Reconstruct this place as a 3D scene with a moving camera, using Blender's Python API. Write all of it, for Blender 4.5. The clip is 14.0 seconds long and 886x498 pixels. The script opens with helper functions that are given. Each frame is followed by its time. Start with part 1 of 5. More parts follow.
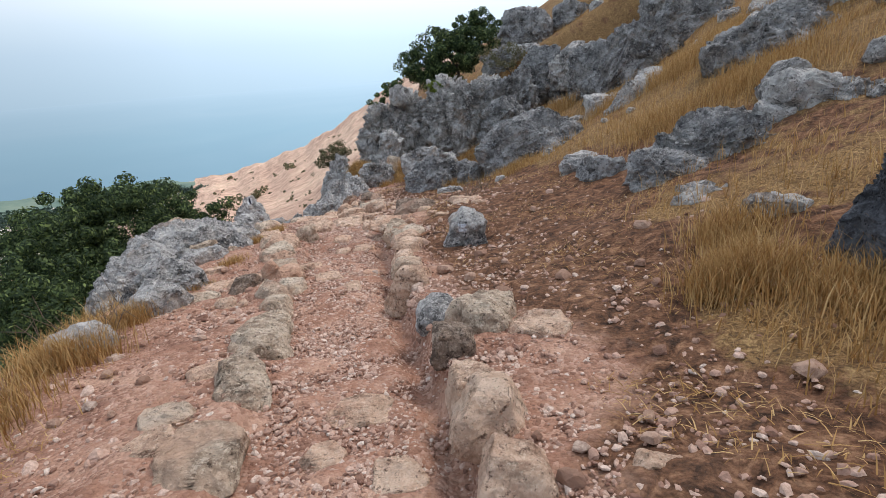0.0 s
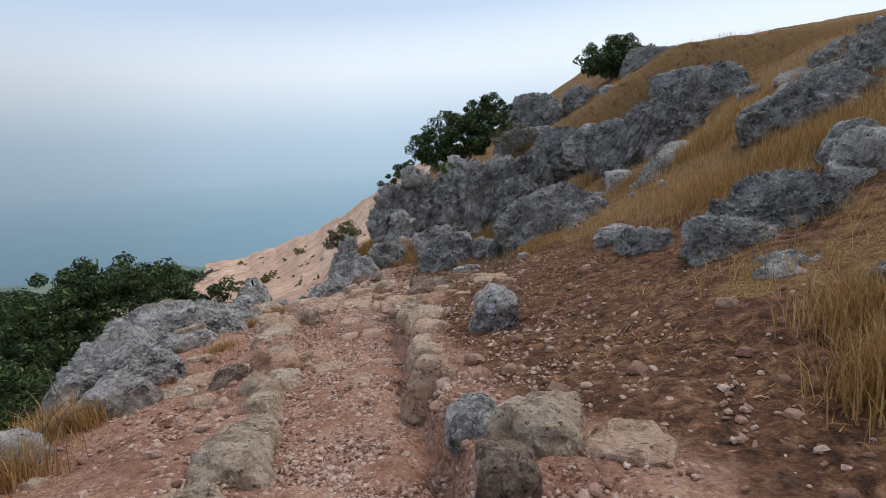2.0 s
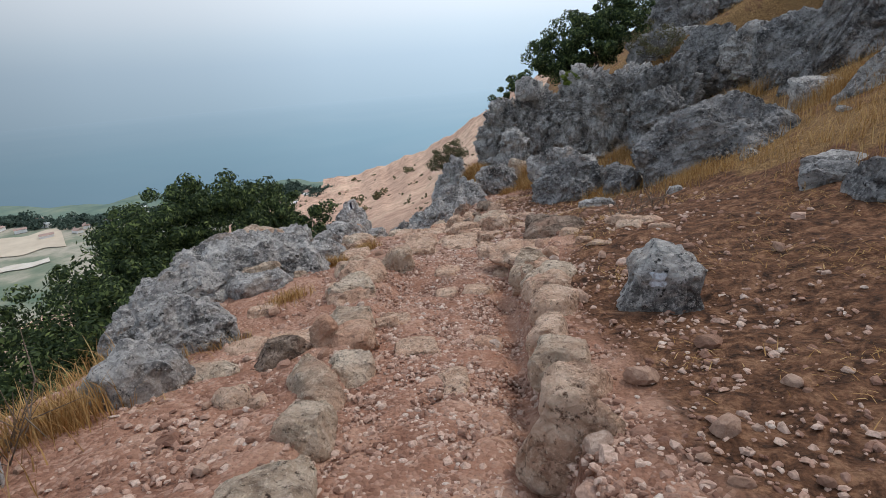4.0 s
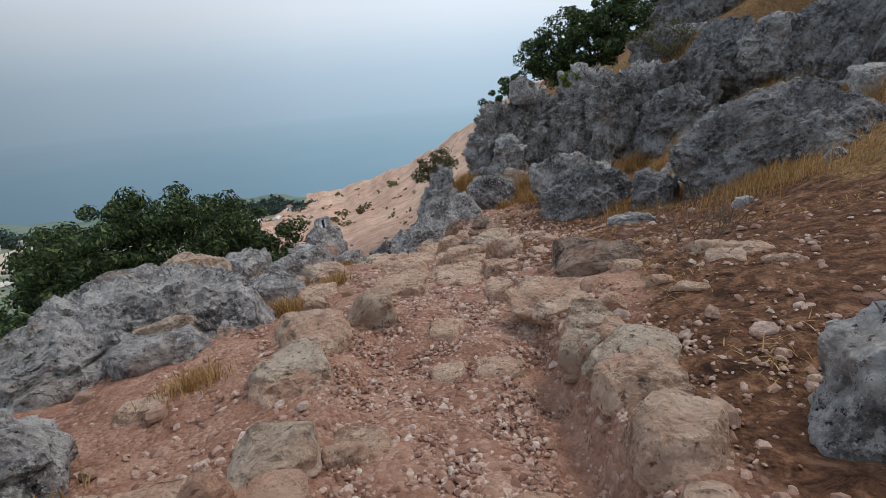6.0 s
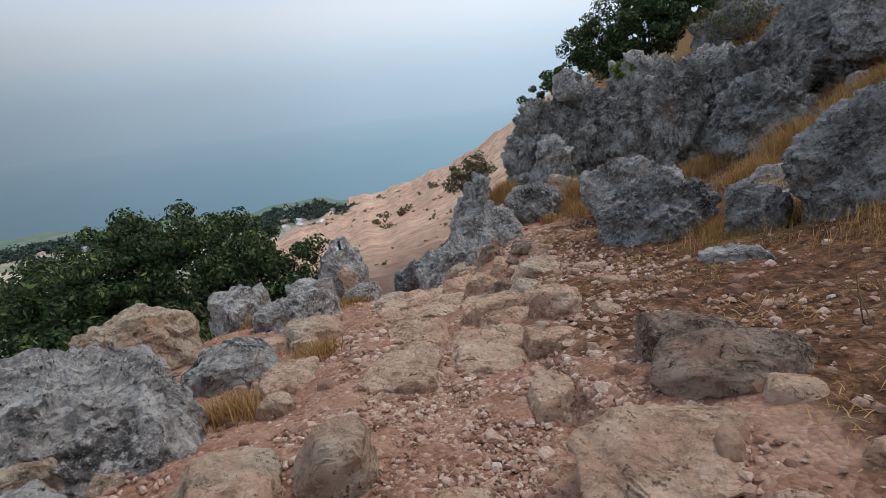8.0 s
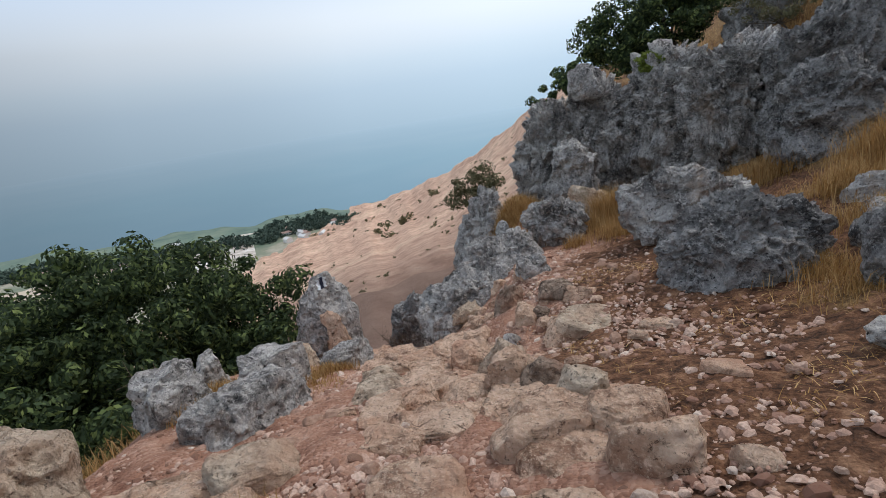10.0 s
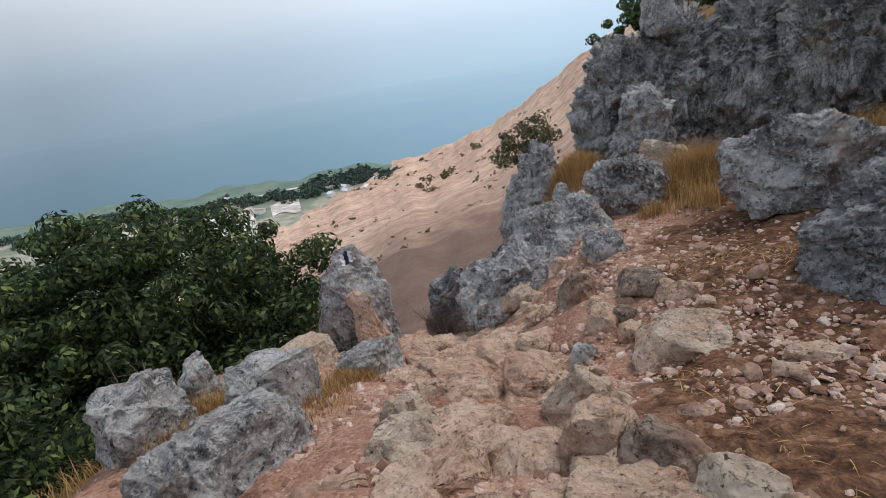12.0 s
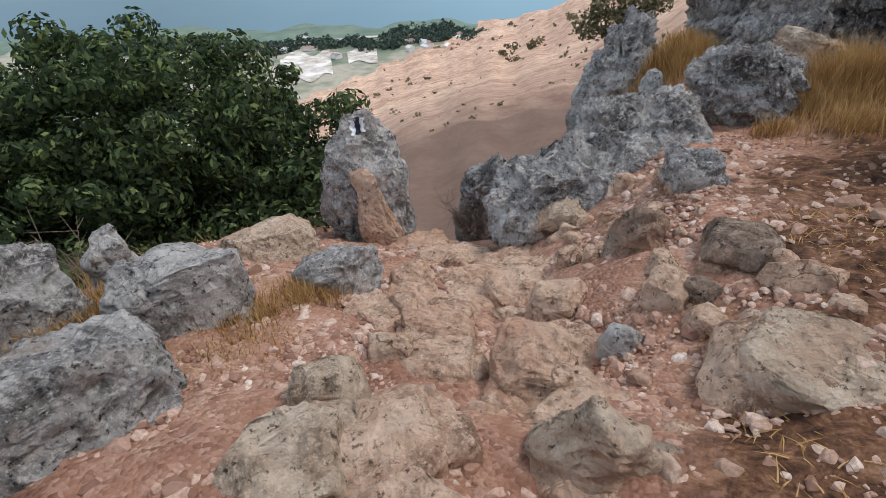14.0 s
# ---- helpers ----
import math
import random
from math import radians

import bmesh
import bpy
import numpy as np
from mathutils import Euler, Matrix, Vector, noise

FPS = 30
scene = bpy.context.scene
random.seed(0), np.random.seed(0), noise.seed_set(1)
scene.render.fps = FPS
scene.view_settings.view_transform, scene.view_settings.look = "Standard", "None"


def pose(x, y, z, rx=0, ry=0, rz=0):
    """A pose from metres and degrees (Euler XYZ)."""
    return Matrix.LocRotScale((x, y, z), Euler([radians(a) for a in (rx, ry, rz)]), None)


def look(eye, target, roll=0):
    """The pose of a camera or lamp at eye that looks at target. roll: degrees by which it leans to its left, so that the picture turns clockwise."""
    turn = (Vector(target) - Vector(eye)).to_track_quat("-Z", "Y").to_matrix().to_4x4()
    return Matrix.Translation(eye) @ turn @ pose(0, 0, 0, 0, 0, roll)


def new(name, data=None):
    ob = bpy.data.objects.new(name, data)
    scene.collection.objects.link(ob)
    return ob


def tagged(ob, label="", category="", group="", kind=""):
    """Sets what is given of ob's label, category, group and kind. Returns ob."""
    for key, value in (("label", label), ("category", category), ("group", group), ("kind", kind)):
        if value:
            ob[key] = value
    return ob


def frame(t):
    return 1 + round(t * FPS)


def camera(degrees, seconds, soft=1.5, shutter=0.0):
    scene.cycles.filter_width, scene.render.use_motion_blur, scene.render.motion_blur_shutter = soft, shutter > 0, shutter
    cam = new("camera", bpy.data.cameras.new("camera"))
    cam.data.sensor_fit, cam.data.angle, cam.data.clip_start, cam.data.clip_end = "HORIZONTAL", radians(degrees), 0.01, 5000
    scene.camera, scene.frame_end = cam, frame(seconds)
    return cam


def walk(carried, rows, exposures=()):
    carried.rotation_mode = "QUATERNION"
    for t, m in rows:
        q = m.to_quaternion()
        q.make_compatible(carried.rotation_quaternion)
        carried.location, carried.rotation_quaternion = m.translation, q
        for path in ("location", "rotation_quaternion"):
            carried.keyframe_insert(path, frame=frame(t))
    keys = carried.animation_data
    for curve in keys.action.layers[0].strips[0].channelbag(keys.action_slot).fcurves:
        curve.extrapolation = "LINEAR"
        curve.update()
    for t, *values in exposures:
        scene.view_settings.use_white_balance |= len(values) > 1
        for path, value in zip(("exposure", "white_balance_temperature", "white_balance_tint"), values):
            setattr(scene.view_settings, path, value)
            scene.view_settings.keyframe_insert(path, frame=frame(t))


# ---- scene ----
cam = camera(79.6, 14.0, soft=0.65)
PATH = [
    (0, (0.09, 0.504, 1.104), (0.038, 2.387, 0.434), -3.6),
    (0.5, (-0.025, 0.562, 1.057), (-0.413, 2.425, 0.443), -3.6),
    (1, (-0.057, 0.703, 0.984), (-0.298, 2.592, 0.372), -4.1),
    (1.5, (-0.068, 1.001, 0.839), (-0.382, 2.937, 0.446), -6.0),
    (2, (-0.106, 1.4, 0.792), (-0.169, 3.366, 0.429), -3.7),
    (2.5, (-0.174, 1.812, 0.779), (-0.422, 3.745, 0.33), -4.6),
    (2.7, (-0.211, 1.998, 0.774), (-0.605, 3.901, 0.301), -4.8),
    (4.8, (-0.505, 3.795, 0.43), (-1.0, 5.618, -0.228), -4.6),
    (5, (-0.547, 3.993, 0.401), (-1.068, 5.809, -0.254), -4.6),
    (5.5, (-0.708, 4.455, 0.316), (-1.311, 6.259, -0.3), -2.7),
    (6, (-0.908, 4.899, 0.205), (-1.316, 6.77, -0.373), -4.5),
    (6.5, (-0.998, 5.35, 0.161), (-1.523, 7.205, -0.37), -4.3),
    (7, (-1.074, 5.778, 0.104), (-1.521, 7.651, -0.434), -4.6),
    (7.5, (-1.041, 6.251, 0.066), (-1.513, 8.127, -0.442), -5.5),
    (8, (-1.111, 6.616, 0.13), (-1.67, 8.453, -0.432), -6.6),
    (8.5, (-1.231, 7.063, 0.062), (-1.733, 8.936, -0.429), -5.5),
    (9, (-1.443, 7.522, 0.093), (-1.9, 9.418, -0.353), -6.1),
    (9.2, (-1.413, 7.752, 0.107), (-2.006, 9.601, -0.37), -6.6),
    (11.3, (-2.136, 9.134, -0.113), (-2.626, 10.97, -0.735), -11.4),
    (11.5, (-2.144, 9.308, -0.081), (-2.564, 11.132, -0.787), -8.4),
    (12, (-2.063, 9.681, -0.14), (-2.785, 11.421, -0.814), -9.7),
    (12.5, (-2.111, 10.097, -0.271), (-2.936, 11.788, -0.949), -11.1),
    (13, (-2.179, 10.386, -0.298), (-2.993, 12.068, -1.01), -8.2),
    (13.5, (-2.177, 10.753, -0.398), (-3.26, 12.336, -0.963), -6.8),
    (13.7, (-2.222, 10.883, -0.449), (-3.236, 12.417, -1.235), -5.3),
    (14, (-2.254, 11.087, -0.541), (-3.133, 12.526, -1.615), -3.7),
]
walk(cam, [(t, look(eye, target, roll)) for t, eye, target, roll in PATH], exposures=[(0, 0.42), (0.5, 0.1), (1.0, 0.08), (1.5, -0.03), (2, -0.13), (2.6, -0.1), (5, 0.05), (5.5, 0.05), (6, -0.17), (7.5, -0.1), (8.5, -0.18), (9, -0.1), (11.5, 0.05), (12, 0.1), (13, 0.2), (13.5, -0.02), (14, 0.3)])

# ---------- sky, sun, haze ----------
world = bpy.data.worlds.new("hazy_sky")
world.use_nodes = True
scene.world = world
wn, wl = world.node_tree.nodes, world.node_tree.links
wn.clear()
sky = wn.new("ShaderNodeTexSky")
sky.sky_type, sky.sun_disc = "NISHITA", False
sky.sun_elevation, sky.sun_rotation = radians(58), radians(49)
sky.air_density, sky.dust_density, sky.ozone_density, sky.altitude = 1.0, 1.5, 3.0, 100
sky_light = wn.new("ShaderNodeBackground")
sky_light.inputs["Strength"].default_value = 0.065
haze_light = wn.new("ShaderNodeBackground")
haze_light.inputs["Color"].default_value = (0.62, 0.71, 0.82, 1)
haze_light.inputs["Strength"].default_value = 0.76
sky_sum = wn.new("ShaderNodeAddShader")
sky_out = wn.new("ShaderNodeOutputWorld")
wl.new(sky.outputs["Color"], sky_light.inputs["Color"])
wl.new(sky_light.outputs[0], sky_sum.inputs[0])
wl.new(haze_light.outputs[0], sky_sum.inputs[1])
wl.new(sky_sum.outputs[0], sky_out.inputs["Surface"])

sun = new("sun", bpy.data.lights.new("sun", "SUN"))
sun.data.energy, sun.data.angle, sun.data.color = 1.2, radians(14), (1.0, 0.95, 0.88)
sun.matrix_world = look((14, 12, 30), (0, 0, 0))


# ---------- materials ----------
def shader(name, rough=0.9, spec=0.25):
    m = bpy.data.materials.new(name)
    m.use_nodes = True
    b = m.node_tree.nodes["Principled BSDF"]
    b.inputs["Roughness"].default_value, b.inputs["Specular IOR Level"].default_value = rough, spec
    return m, m.node_tree.nodes, m.node_tree.links, b


def coords(n, l, scale, shift=True):
    """Object space in metres, moved by chance from thing to thing."""
    c = n.new("ShaderNodeTexCoord")
    if not shift:
        g = n.new("ShaderNodeNewGeometry")
        return g.outputs["Position"]
    i, k, a = n.new("ShaderNodeObjectInfo"), n.new("ShaderNodeMath"), n.new("ShaderNodeVectorMath")
    k.operation, k.inputs[1].default_value = "MULTIPLY", 57.0
    l.new(i.outputs["Random"], k.inputs[0])
    l.new(c.outputs["Object"], a.inputs[0])
    l.new(k.outputs[0], a.inputs[1])
    return a.outputs[0]


def noise_tex(n, l, co, scale, detail=6, rough=0.6, warp=0.0):
    t = n.new("ShaderNodeTexNoise")
    t.inputs["Scale"].default_value, t.inputs["Detail"].default_value = scale, detail
    t.inputs["Roughness"].default_value, t.inputs["Distortion"].default_value = rough, warp
    l.new(co, t.inputs["Vector"])
    return t.outputs["Fac"]


def voronoi(n, l, co, scale, feature="F1", out="Distance"):
    t = n.new("ShaderNodeTexVoronoi")
    t.feature, t.inputs["Scale"].default_value = feature, scale
    l.new(co, t.inputs["Vector"])
    return t.outputs[out]


def ramp(n, l, fac, stops):
    r = n.new("ShaderNodeValToRGB")
    e = r.color_ramp.elements
    while len(e) < len(stops):
        e.new(0.5)
    for i, (p, c) in enumerate(stops):
        e[i].position, e[i].color = p, (*c, 1) if len(c) == 3 else c
    l.new(fac, r.inputs[0])
    return r.outputs[0]


def grey(v):
    return (v, v, v)


def mix(n, l, fac, a, b, how="MIX"):
    m = n.new("ShaderNodeMix")
    m.data_type, m.blend_type, m.clamp_factor = "RGBA", how, True
    for s, v in (("Factor", fac), ("A", a), ("B", b)):
        sock = [k for k in m.inputs if k.name == s and (s == "Factor" and k.type == "VALUE" or s != "Factor" and k.type == "RGBA")][0]
        if isinstance(v, (int, float)):
            sock.default_value = v
        elif isinstance(v, tuple):
            sock.default_value = (*v, 1)
        else:
            l.new(v, sock)
    return [k for k in m.outputs if k.type == "RGBA"][0]


def bump(n, l, b, height, strength, distance, below=None):
    u = n.new("ShaderNodeBump")
    u.inputs["Strength"].default_value, u.inputs["Distance"].default_value = strength, distance
    l.new(height, u.inputs["Height"])
    if below is not None:
        l.new(below, u.inputs["Normal"])
    l.new(u.outputs[0], b.inputs["Normal"])
    return u.outputs[0]


def rock_material(name, pale, mid, dark, stain, stain_from=0.55, pits=1.0, zoom=1.0, hollow=0.45, cracks=0.35):
    """Weathered limestone: blotched body, pale lichen crust, dark streaks and pits, a dusty earth stain."""
    m, n, l, b = shader(name, 0.93, 0.15)
    co = coords(n, l, 1)
    body = ramp(n, l, noise_tex(n, l, co, 2.6 * zoom, 12, 0.70, 0.3), [(0.37, dark), (0.49, mid), (0.63, pale)])
    crust = ramp(n, l, noise_tex(n, l, co, 17 * zoom, 10, 0.8), [(0.50, grey(0)), (0.59, grey(0.9))])
    c = mix(n, l, crust, body, pale)
    flecks = ramp(n, l, noise_tex(n, l, co, 55, 6, 0.75), [(0.56, grey(0)), (0.64, grey(0.7))])
    c = mix(n, l, flecks, c, tuple(min(0.8, 1.12 * v) for v in pale))
    holes = ramp(n, l, noise_tex(n, l, co, 26 * zoom, 8, 0.76), [(0.37, grey(1)), (0.44, grey(0))])
    c = mix(n, l, holes, c, tuple(hollow * v for v in dark))
    bend = n.new("ShaderNodeVectorMath")
    bend.operation = "MULTIPLY_ADD"
    wobble = n.new("ShaderNodeTexNoise")
    wobble.inputs["Scale"].default_value, wobble.inputs["Detail"].default_value = 2.6 * zoom, 6
    l.new(co, wobble.inputs["Vector"])
    l.new(wobble.outputs["Color"], bend.inputs[0])
    bend.inputs[1].default_value = (0.5 / zoom, 0.5 / zoom, 0.9 / zoom)
    l.new(co, bend.inputs[2])
    crack = ramp(n, l, voronoi(n, l, bend.outputs[0], 3.0 * zoom, "DISTANCE_TO_EDGE"), [(0.0, grey(1.0)), (0.022, grey(0))])
    veil = ramp(n, l, noise_tex(n, l, co, 2.1 * zoom, 4, 0.6), [(0.53, grey(0)), (0.68, grey(0.8))])
    crack_mask = n.new("ShaderNodeMath")
    crack_mask.operation = "MULTIPLY"
    l.new(crack, crack_mask.inputs[0])
    l.new(veil, crack_mask.inputs[1])
    c = mix(n, l, crack_mask.outputs[0], c, tuple(cracks * v for v in dark))
    c = mix(n, l, ramp(n, l, noise_tex(n, l, co, 1.7 * zoom, 5, 0.6), [(stain_from, grey(0)), (stain_from + 0.18, grey(0.85))]), c, stain)
    l.new(c, b.inputs["Base Color"])
    u = bump(n, l, b, noise_tex(n, l, co, 8 * zoom, 10, 0.72, 0.6), 1.0, 0.07 * pits / zoom ** 0.5)
    u = bump(n, l, b, noise_tex(n, l, co, 42, 6, 0.7), 0.8, 0.016 * pits, u)
    u = bump(n, l, b, voronoi(n, l, bend.outputs[0], 11 * zoom), 0.8, 0.045 * pits, u)
    bump(n, l, b, crack_mask.outputs[0], 0.8, -0.03 / zoom ** 0.5, u)
    return m


GREY_ROCK = rock_material("grey_limestone", (0.68, 0.63, 0.575), (0.34, 0.31, 0.285), (0.08, 0.074, 0.070), (0.46, 0.335, 0.245), 0.58)
# darker than grey_limestone: shade of the uphill side is partly put into it
DARKER_GREY_ROCK = rock_material("darker_grey_limestone", (0.50, 0.47, 0.44), (0.255, 0.238, 0.225), (0.066, 0.062, 0.061), (0.38, 0.28, 0.21), 0.62, 1.2, 0.95)
PALE_ROCK = rock_material("pale_limestone", (0.76, 0.60, 0.45), (0.57, 0.415, 0.295), (0.24, 0.16, 0.108), (0.62, 0.39, 0.265), 0.50, cracks=0.45)
TAN_ROCK = rock_material("dusty_tan_stone", (0.80, 0.57, 0.415), (0.64, 0.41, 0.28), (0.32, 0.18, 0.118), (0.59, 0.325, 0.21), 0.52, 0.9, 1.0, 0.55, 0.4)
BROWN_ROCK = rock_material("weathered_brown_rock", (0.46, 0.345, 0.26), (0.27, 0.187, 0.135), (0.085, 0.057, 0.043), (0.48, 0.275, 0.185), 0.54)
DARK_ROCK = rock_material("dark_weathered_rock", (0.17, 0.17, 0.18), (0.075, 0.075, 0.08), (0.03, 0.03, 0.035), (0.10, 0.08, 0.07), 0.75)
ROCKS = {"grey": GREY_ROCK, "cliff": DARKER_GREY_ROCK, "pale": PALE_ROCK, "tan": TAN_ROCK, "dark": DARK_ROCK, "brown": BROWN_ROCK}


def ground_material():
    m, n, l, b = shader("red_earth_and_straw", 0.95, 0.1)
    co = coords(n, l, 1, False)
    straw = n.new("ShaderNodeAttribute")
    straw.attribute_name = "straw"
    dust = ramp(n, l, noise_tex(n, l, co, 1.6, 9, 0.68), [(0.32, (0.14, 0.058, 0.038)), (0.48, (0.39, 0.195, 0.125)), (0.64, (0.60, 0.37, 0.255))])
    grit = ramp(n, l, voronoi(n, l, co, 42, "F1", "Color"), [(0.0, (0.15, 0.068, 0.046)), (0.5, (0.42, 0.225, 0.15)), (1.0, (0.68, 0.45, 0.335))])
    c = mix(n, l, ramp(n, l, noise_tex(n, l, co, 5.5, 6, 0.6), [(0.36, grey(0.1)), (0.6, grey(0.75))]), dust, grit)
    humus = n.new("ShaderNodeAttribute")
    humus.attribute_name = "humus"
    loam = ramp(n, l, noise_tex(n, l, co, 9, 9, 0.75, 0.6), [(0.38, (0.028, 0.016, 0.010)), (0.51, (0.15, 0.07, 0.037)), (0.66, (0.37, 0.20, 0.112))])
    hm = n.new("ShaderNodeMath")
    hm.operation = "ADD"
    l.new(humus.outputs["Fac"], hm.inputs[0])
    l.new(noise_tex(n, l, co, 1.9, 7, 0.65), hm.inputs[1])
    c = mix(n, l, ramp(n, l, hm.outputs[0], [(0.74, grey(0)), (1.0, grey(0.94))]), c, loam)
    litter = ramp(n, l, noise_tex(n, l, co, 24, 8, 0.75, 1.2), [(0.34, (0.06, 0.038, 0.024)), (0.5, (0.25, 0.14, 0.06)), (0.66, (0.50, 0.32, 0.145))])
    sm = n.new("ShaderNodeMath")
    sm.operation = "ADD"
    l.new(straw.outputs["Fac"], sm.inputs[0])
    l.new(noise_tex(n, l, co, 2.6, 6, 0.65), sm.inputs[1])
    c = mix(n, l, ramp(n, l, sm.outputs[0], [(0.86, grey(0)), (1.06, grey(1))]), c, litter)
    l.new(c, b.inputs["Base Color"])
    u = bump(n, l, b, noise_tex(n, l, co, 7, 10, 0.7), 0.8, 0.05)
    bump(n, l, b, voronoi(n, l, co, 42), 0.7, -0.02, u)
    return m


EARTH = ground_material()


def pebble_material():
    m, n, l, b = shader("pebbles", 0.92, 0.15)
    g = n.new("ShaderNodeNewGeometry")
    c = ramp(n, l, g.outputs["Random Per Island"], [(0.0, (0.23, 0.112, 0.076)), (0.3, (0.43, 0.25, 0.178)), (0.65, (0.61, 0.40, 0.30)), (0.92, (0.73, 0.53, 0.415)), (1.0, (0.78, 0.64, 0.53))])
    c = mix(n, l, ramp(n, l, noise_tex(n, l, g.outputs["Position"], 60, 5, 0.7), [(0.35, grey(0.55)), (0.6, grey(0))]), c, (0.24, 0.14, 0.095))
    l.new(c, b.inputs["Base Color"])
    bump(n, l, b, noise_tex(n, l, g.outputs["Position"], 90, 5, 0.7), 0.6, 0.01)
    return m


PEBBLE = pebble_material()


def loose_stone_material():
    m, n, l, b = shader("loose_tan_stones", 0.92, 0.15)
    i, g = n.new("ShaderNodeObjectInfo"), n.new("ShaderNodeNewGeometry")
    c = ramp(n, l, i.outputs["Random"], [(0.0, (0.24, 0.125, 0.085)), (0.35, (0.40, 0.24, 0.165)), (0.75, (0.54, 0.36, 0.26)), (1.0, (0.60, 0.47, 0.38))])
    c = mix(n, l, ramp(n, l, noise_tex(n, l, g.outputs["Position"], 22, 8, 0.7), [(0.40, grey(0.7)), (0.58, grey(0))]), c, (0.27, 0.155, 0.105))
    l.new(c, b.inputs["Base Color"])
    bump(n, l, b, noise_tex(n, l, g.outputs["Position"], 45, 7, 0.7), 0.8, 0.02)
    return m


LOOSE = loose_stone_material()


def blade_material(name, stops, rough=0.8, glow=0.25):
    m, n, l, b = shader(name, rough, 0.2)
    g = n.new("ShaderNodeNewGeometry")
    c = ramp(n, l, g.outputs["Random Per Island"], stops)
    l.new(c, b.inputs["Base Color"])
    thin = n.new("ShaderNodeBsdfTranslucent")
    l.new(c, thin.inputs["Color"])
    s = n.new("ShaderNodeMixShader")
    s.inputs[0].default_value = glow
    l.new(b.outputs[0], s.inputs[1])
    l.new(thin.outputs[0], s.inputs[2])
    l.new(s.outputs[0], n["Material Output"].inputs["Surface"])
    return m


STRAW = blade_material("dry_straw", [(0.0, (0.25, 0.132, 0.045)), (0.5, (0.45, 0.255, 0.09)), (1.0, (0.64, 0.43, 0.20))])
LEAF = blade_material("dark_evergreen_leaf", [(0.0, (0.028, 0.043, 0.020)), (0.55, (0.061, 0.088, 0.037)), (0.85, (0.125, 0.165, 0.058)), (1.0, (0.25, 0.30, 0.095))], 0.75, 0.28)
SCRUB_LEAF = blade_material("dusty_scrub_leaf", [(0.0, (0.10, 0.095, 0.045)), (0.6, (0.17, 0.155, 0.08)), (1.0, (0.27, 0.21, 0.12))], 0.8, 0.15)
GREEN_LEAF = blade_material("fresh_green_leaf", [(0.0, (0.12, 0.16, 0.03)), (1.0, (0.26, 0.30, 0.06))], 0.7, 0.3)


def plain_noise(name, scale, stops, rough=0.95, relief=0.0):
    m, n, l, b = shader(name, rough, 0.1)
    co = coords(n, l, 1, False)
    l.new(ramp(n, l, noise_tex(n, l, co, scale, 10, 0.65), stops), b.inputs["Base Color"])
    if relief:
        bump(n, l, b, noise_tex(n, l, co, scale * 6, 8, 0.7), 0.7, relief)
    return m


BARK = plain_noise("grey_bark", 14, [(0.3, (0.06, 0.045, 0.035)), (0.7, (0.16, 0.13, 0.10))], 0.95, 0.02)
TWIG = plain_noise("dead_twig", 20, [(0.3, (0.13, 0.095, 0.07)), (0.7, (0.24, 0.18, 0.13))], 0.95)
WHITE_PAINT = plain_noise("worn_white_paint", 60, [(0.32, (0.45, 0.44, 0.43)), (0.5, (0.78, 0.78, 0.77)), (0.8, (0.85, 0.85, 0.84))], 0.8)
FADED_PAINT = plain_noise("faded_white_paint", 40, [(0.42, (0.34, 0.33, 0.33)), (0.52, (0.55, 0.57, 0.60)), (0.7, (0.72, 0.74, 0.77))], 0.85)
BLACK_PAINT = plain_noise("worn_black_paint", 60, [(0.3, (0.02, 0.02, 0.03)), (0.75, (0.06, 0.06, 0.09))], 0.8)


def hillside_material():
    m, n, l, b = shader("dry_hillside", 0.97, 0.05)
    co = coords(n, l, 1, False)
    soil = n.new("ShaderNodeAttribute")
    soil.attribute_name = "soil"
    wide = ramp(n, l, noise_tex(n, l, co, 0.018, 9, 0.66, 0.5), [(0.36, (0.42, 0.235, 0.165)), (0.5, (0.66, 0.41, 0.295)), (0.62, (0.84, 0.60, 0.42))])
    fine = ramp(n, l, noise_tex(n, l, co, 0.16, 9, 0.72), [(0.40, (0.27, 0.165, 0.115)), (0.5, (0.64, 0.405, 0.28)), (0.60, (0.88, 0.63, 0.45))])
    c = mix(n, l, 0.5, wide, fine)
    c = mix(n, l, ramp(n, l, noise_tex(n, l, co, 0.5, 6, 0.75), [(0.58, grey(0)), (0.66, grey(0.6))]), c, (0.20, 0.15, 0.10))
    brown = ramp(n, l, noise_tex(n, l, co, 0.35, 8, 0.7), [(0.3, (0.25, 0.155, 0.115)), (0.7, (0.36, 0.24, 0.18))])
    c = mix(n, l, soil.outputs["Fac"], c, brown)
    l.new(c, b.inputs["Base Color"])
    bump(n, l, b, noise_tex(n, l, co, 0.9, 12, 0.85), 0.9, 0.6)
    return m


HILLSIDE = hillside_material()
PLAIN = plain_noise("shore_fields", 0.012, [(0.34, (0.13, 0.18, 0.12)), (0.46, (0.26, 0.27, 0.19)), (0.56, (0.46, 0.40, 0.31)), (0.68, (0.21, 0.24, 0.17))])
QUARRY = plain_noise("bare_white_marl", 0.05, [(0.38, (0.40, 0.33, 0.26)), (0.5, (0.62, 0.55, 0.47)), (0.62, (0.84, 0.79, 0.72))])
REEDS = plain_noise("shore_reeds", 0.02, [(0.3, (0.11, 0.16, 0.13)), (0.5, (0.17, 0.225, 0.17)), (0.7, (0.25, 0.28, 0.20))])
FIELD_TAN = plain_noise("harvested_field", 0.03, [(0.3, (0.52, 0.42, 0.31)), (0.7, (0.68, 0.57, 0.43))])
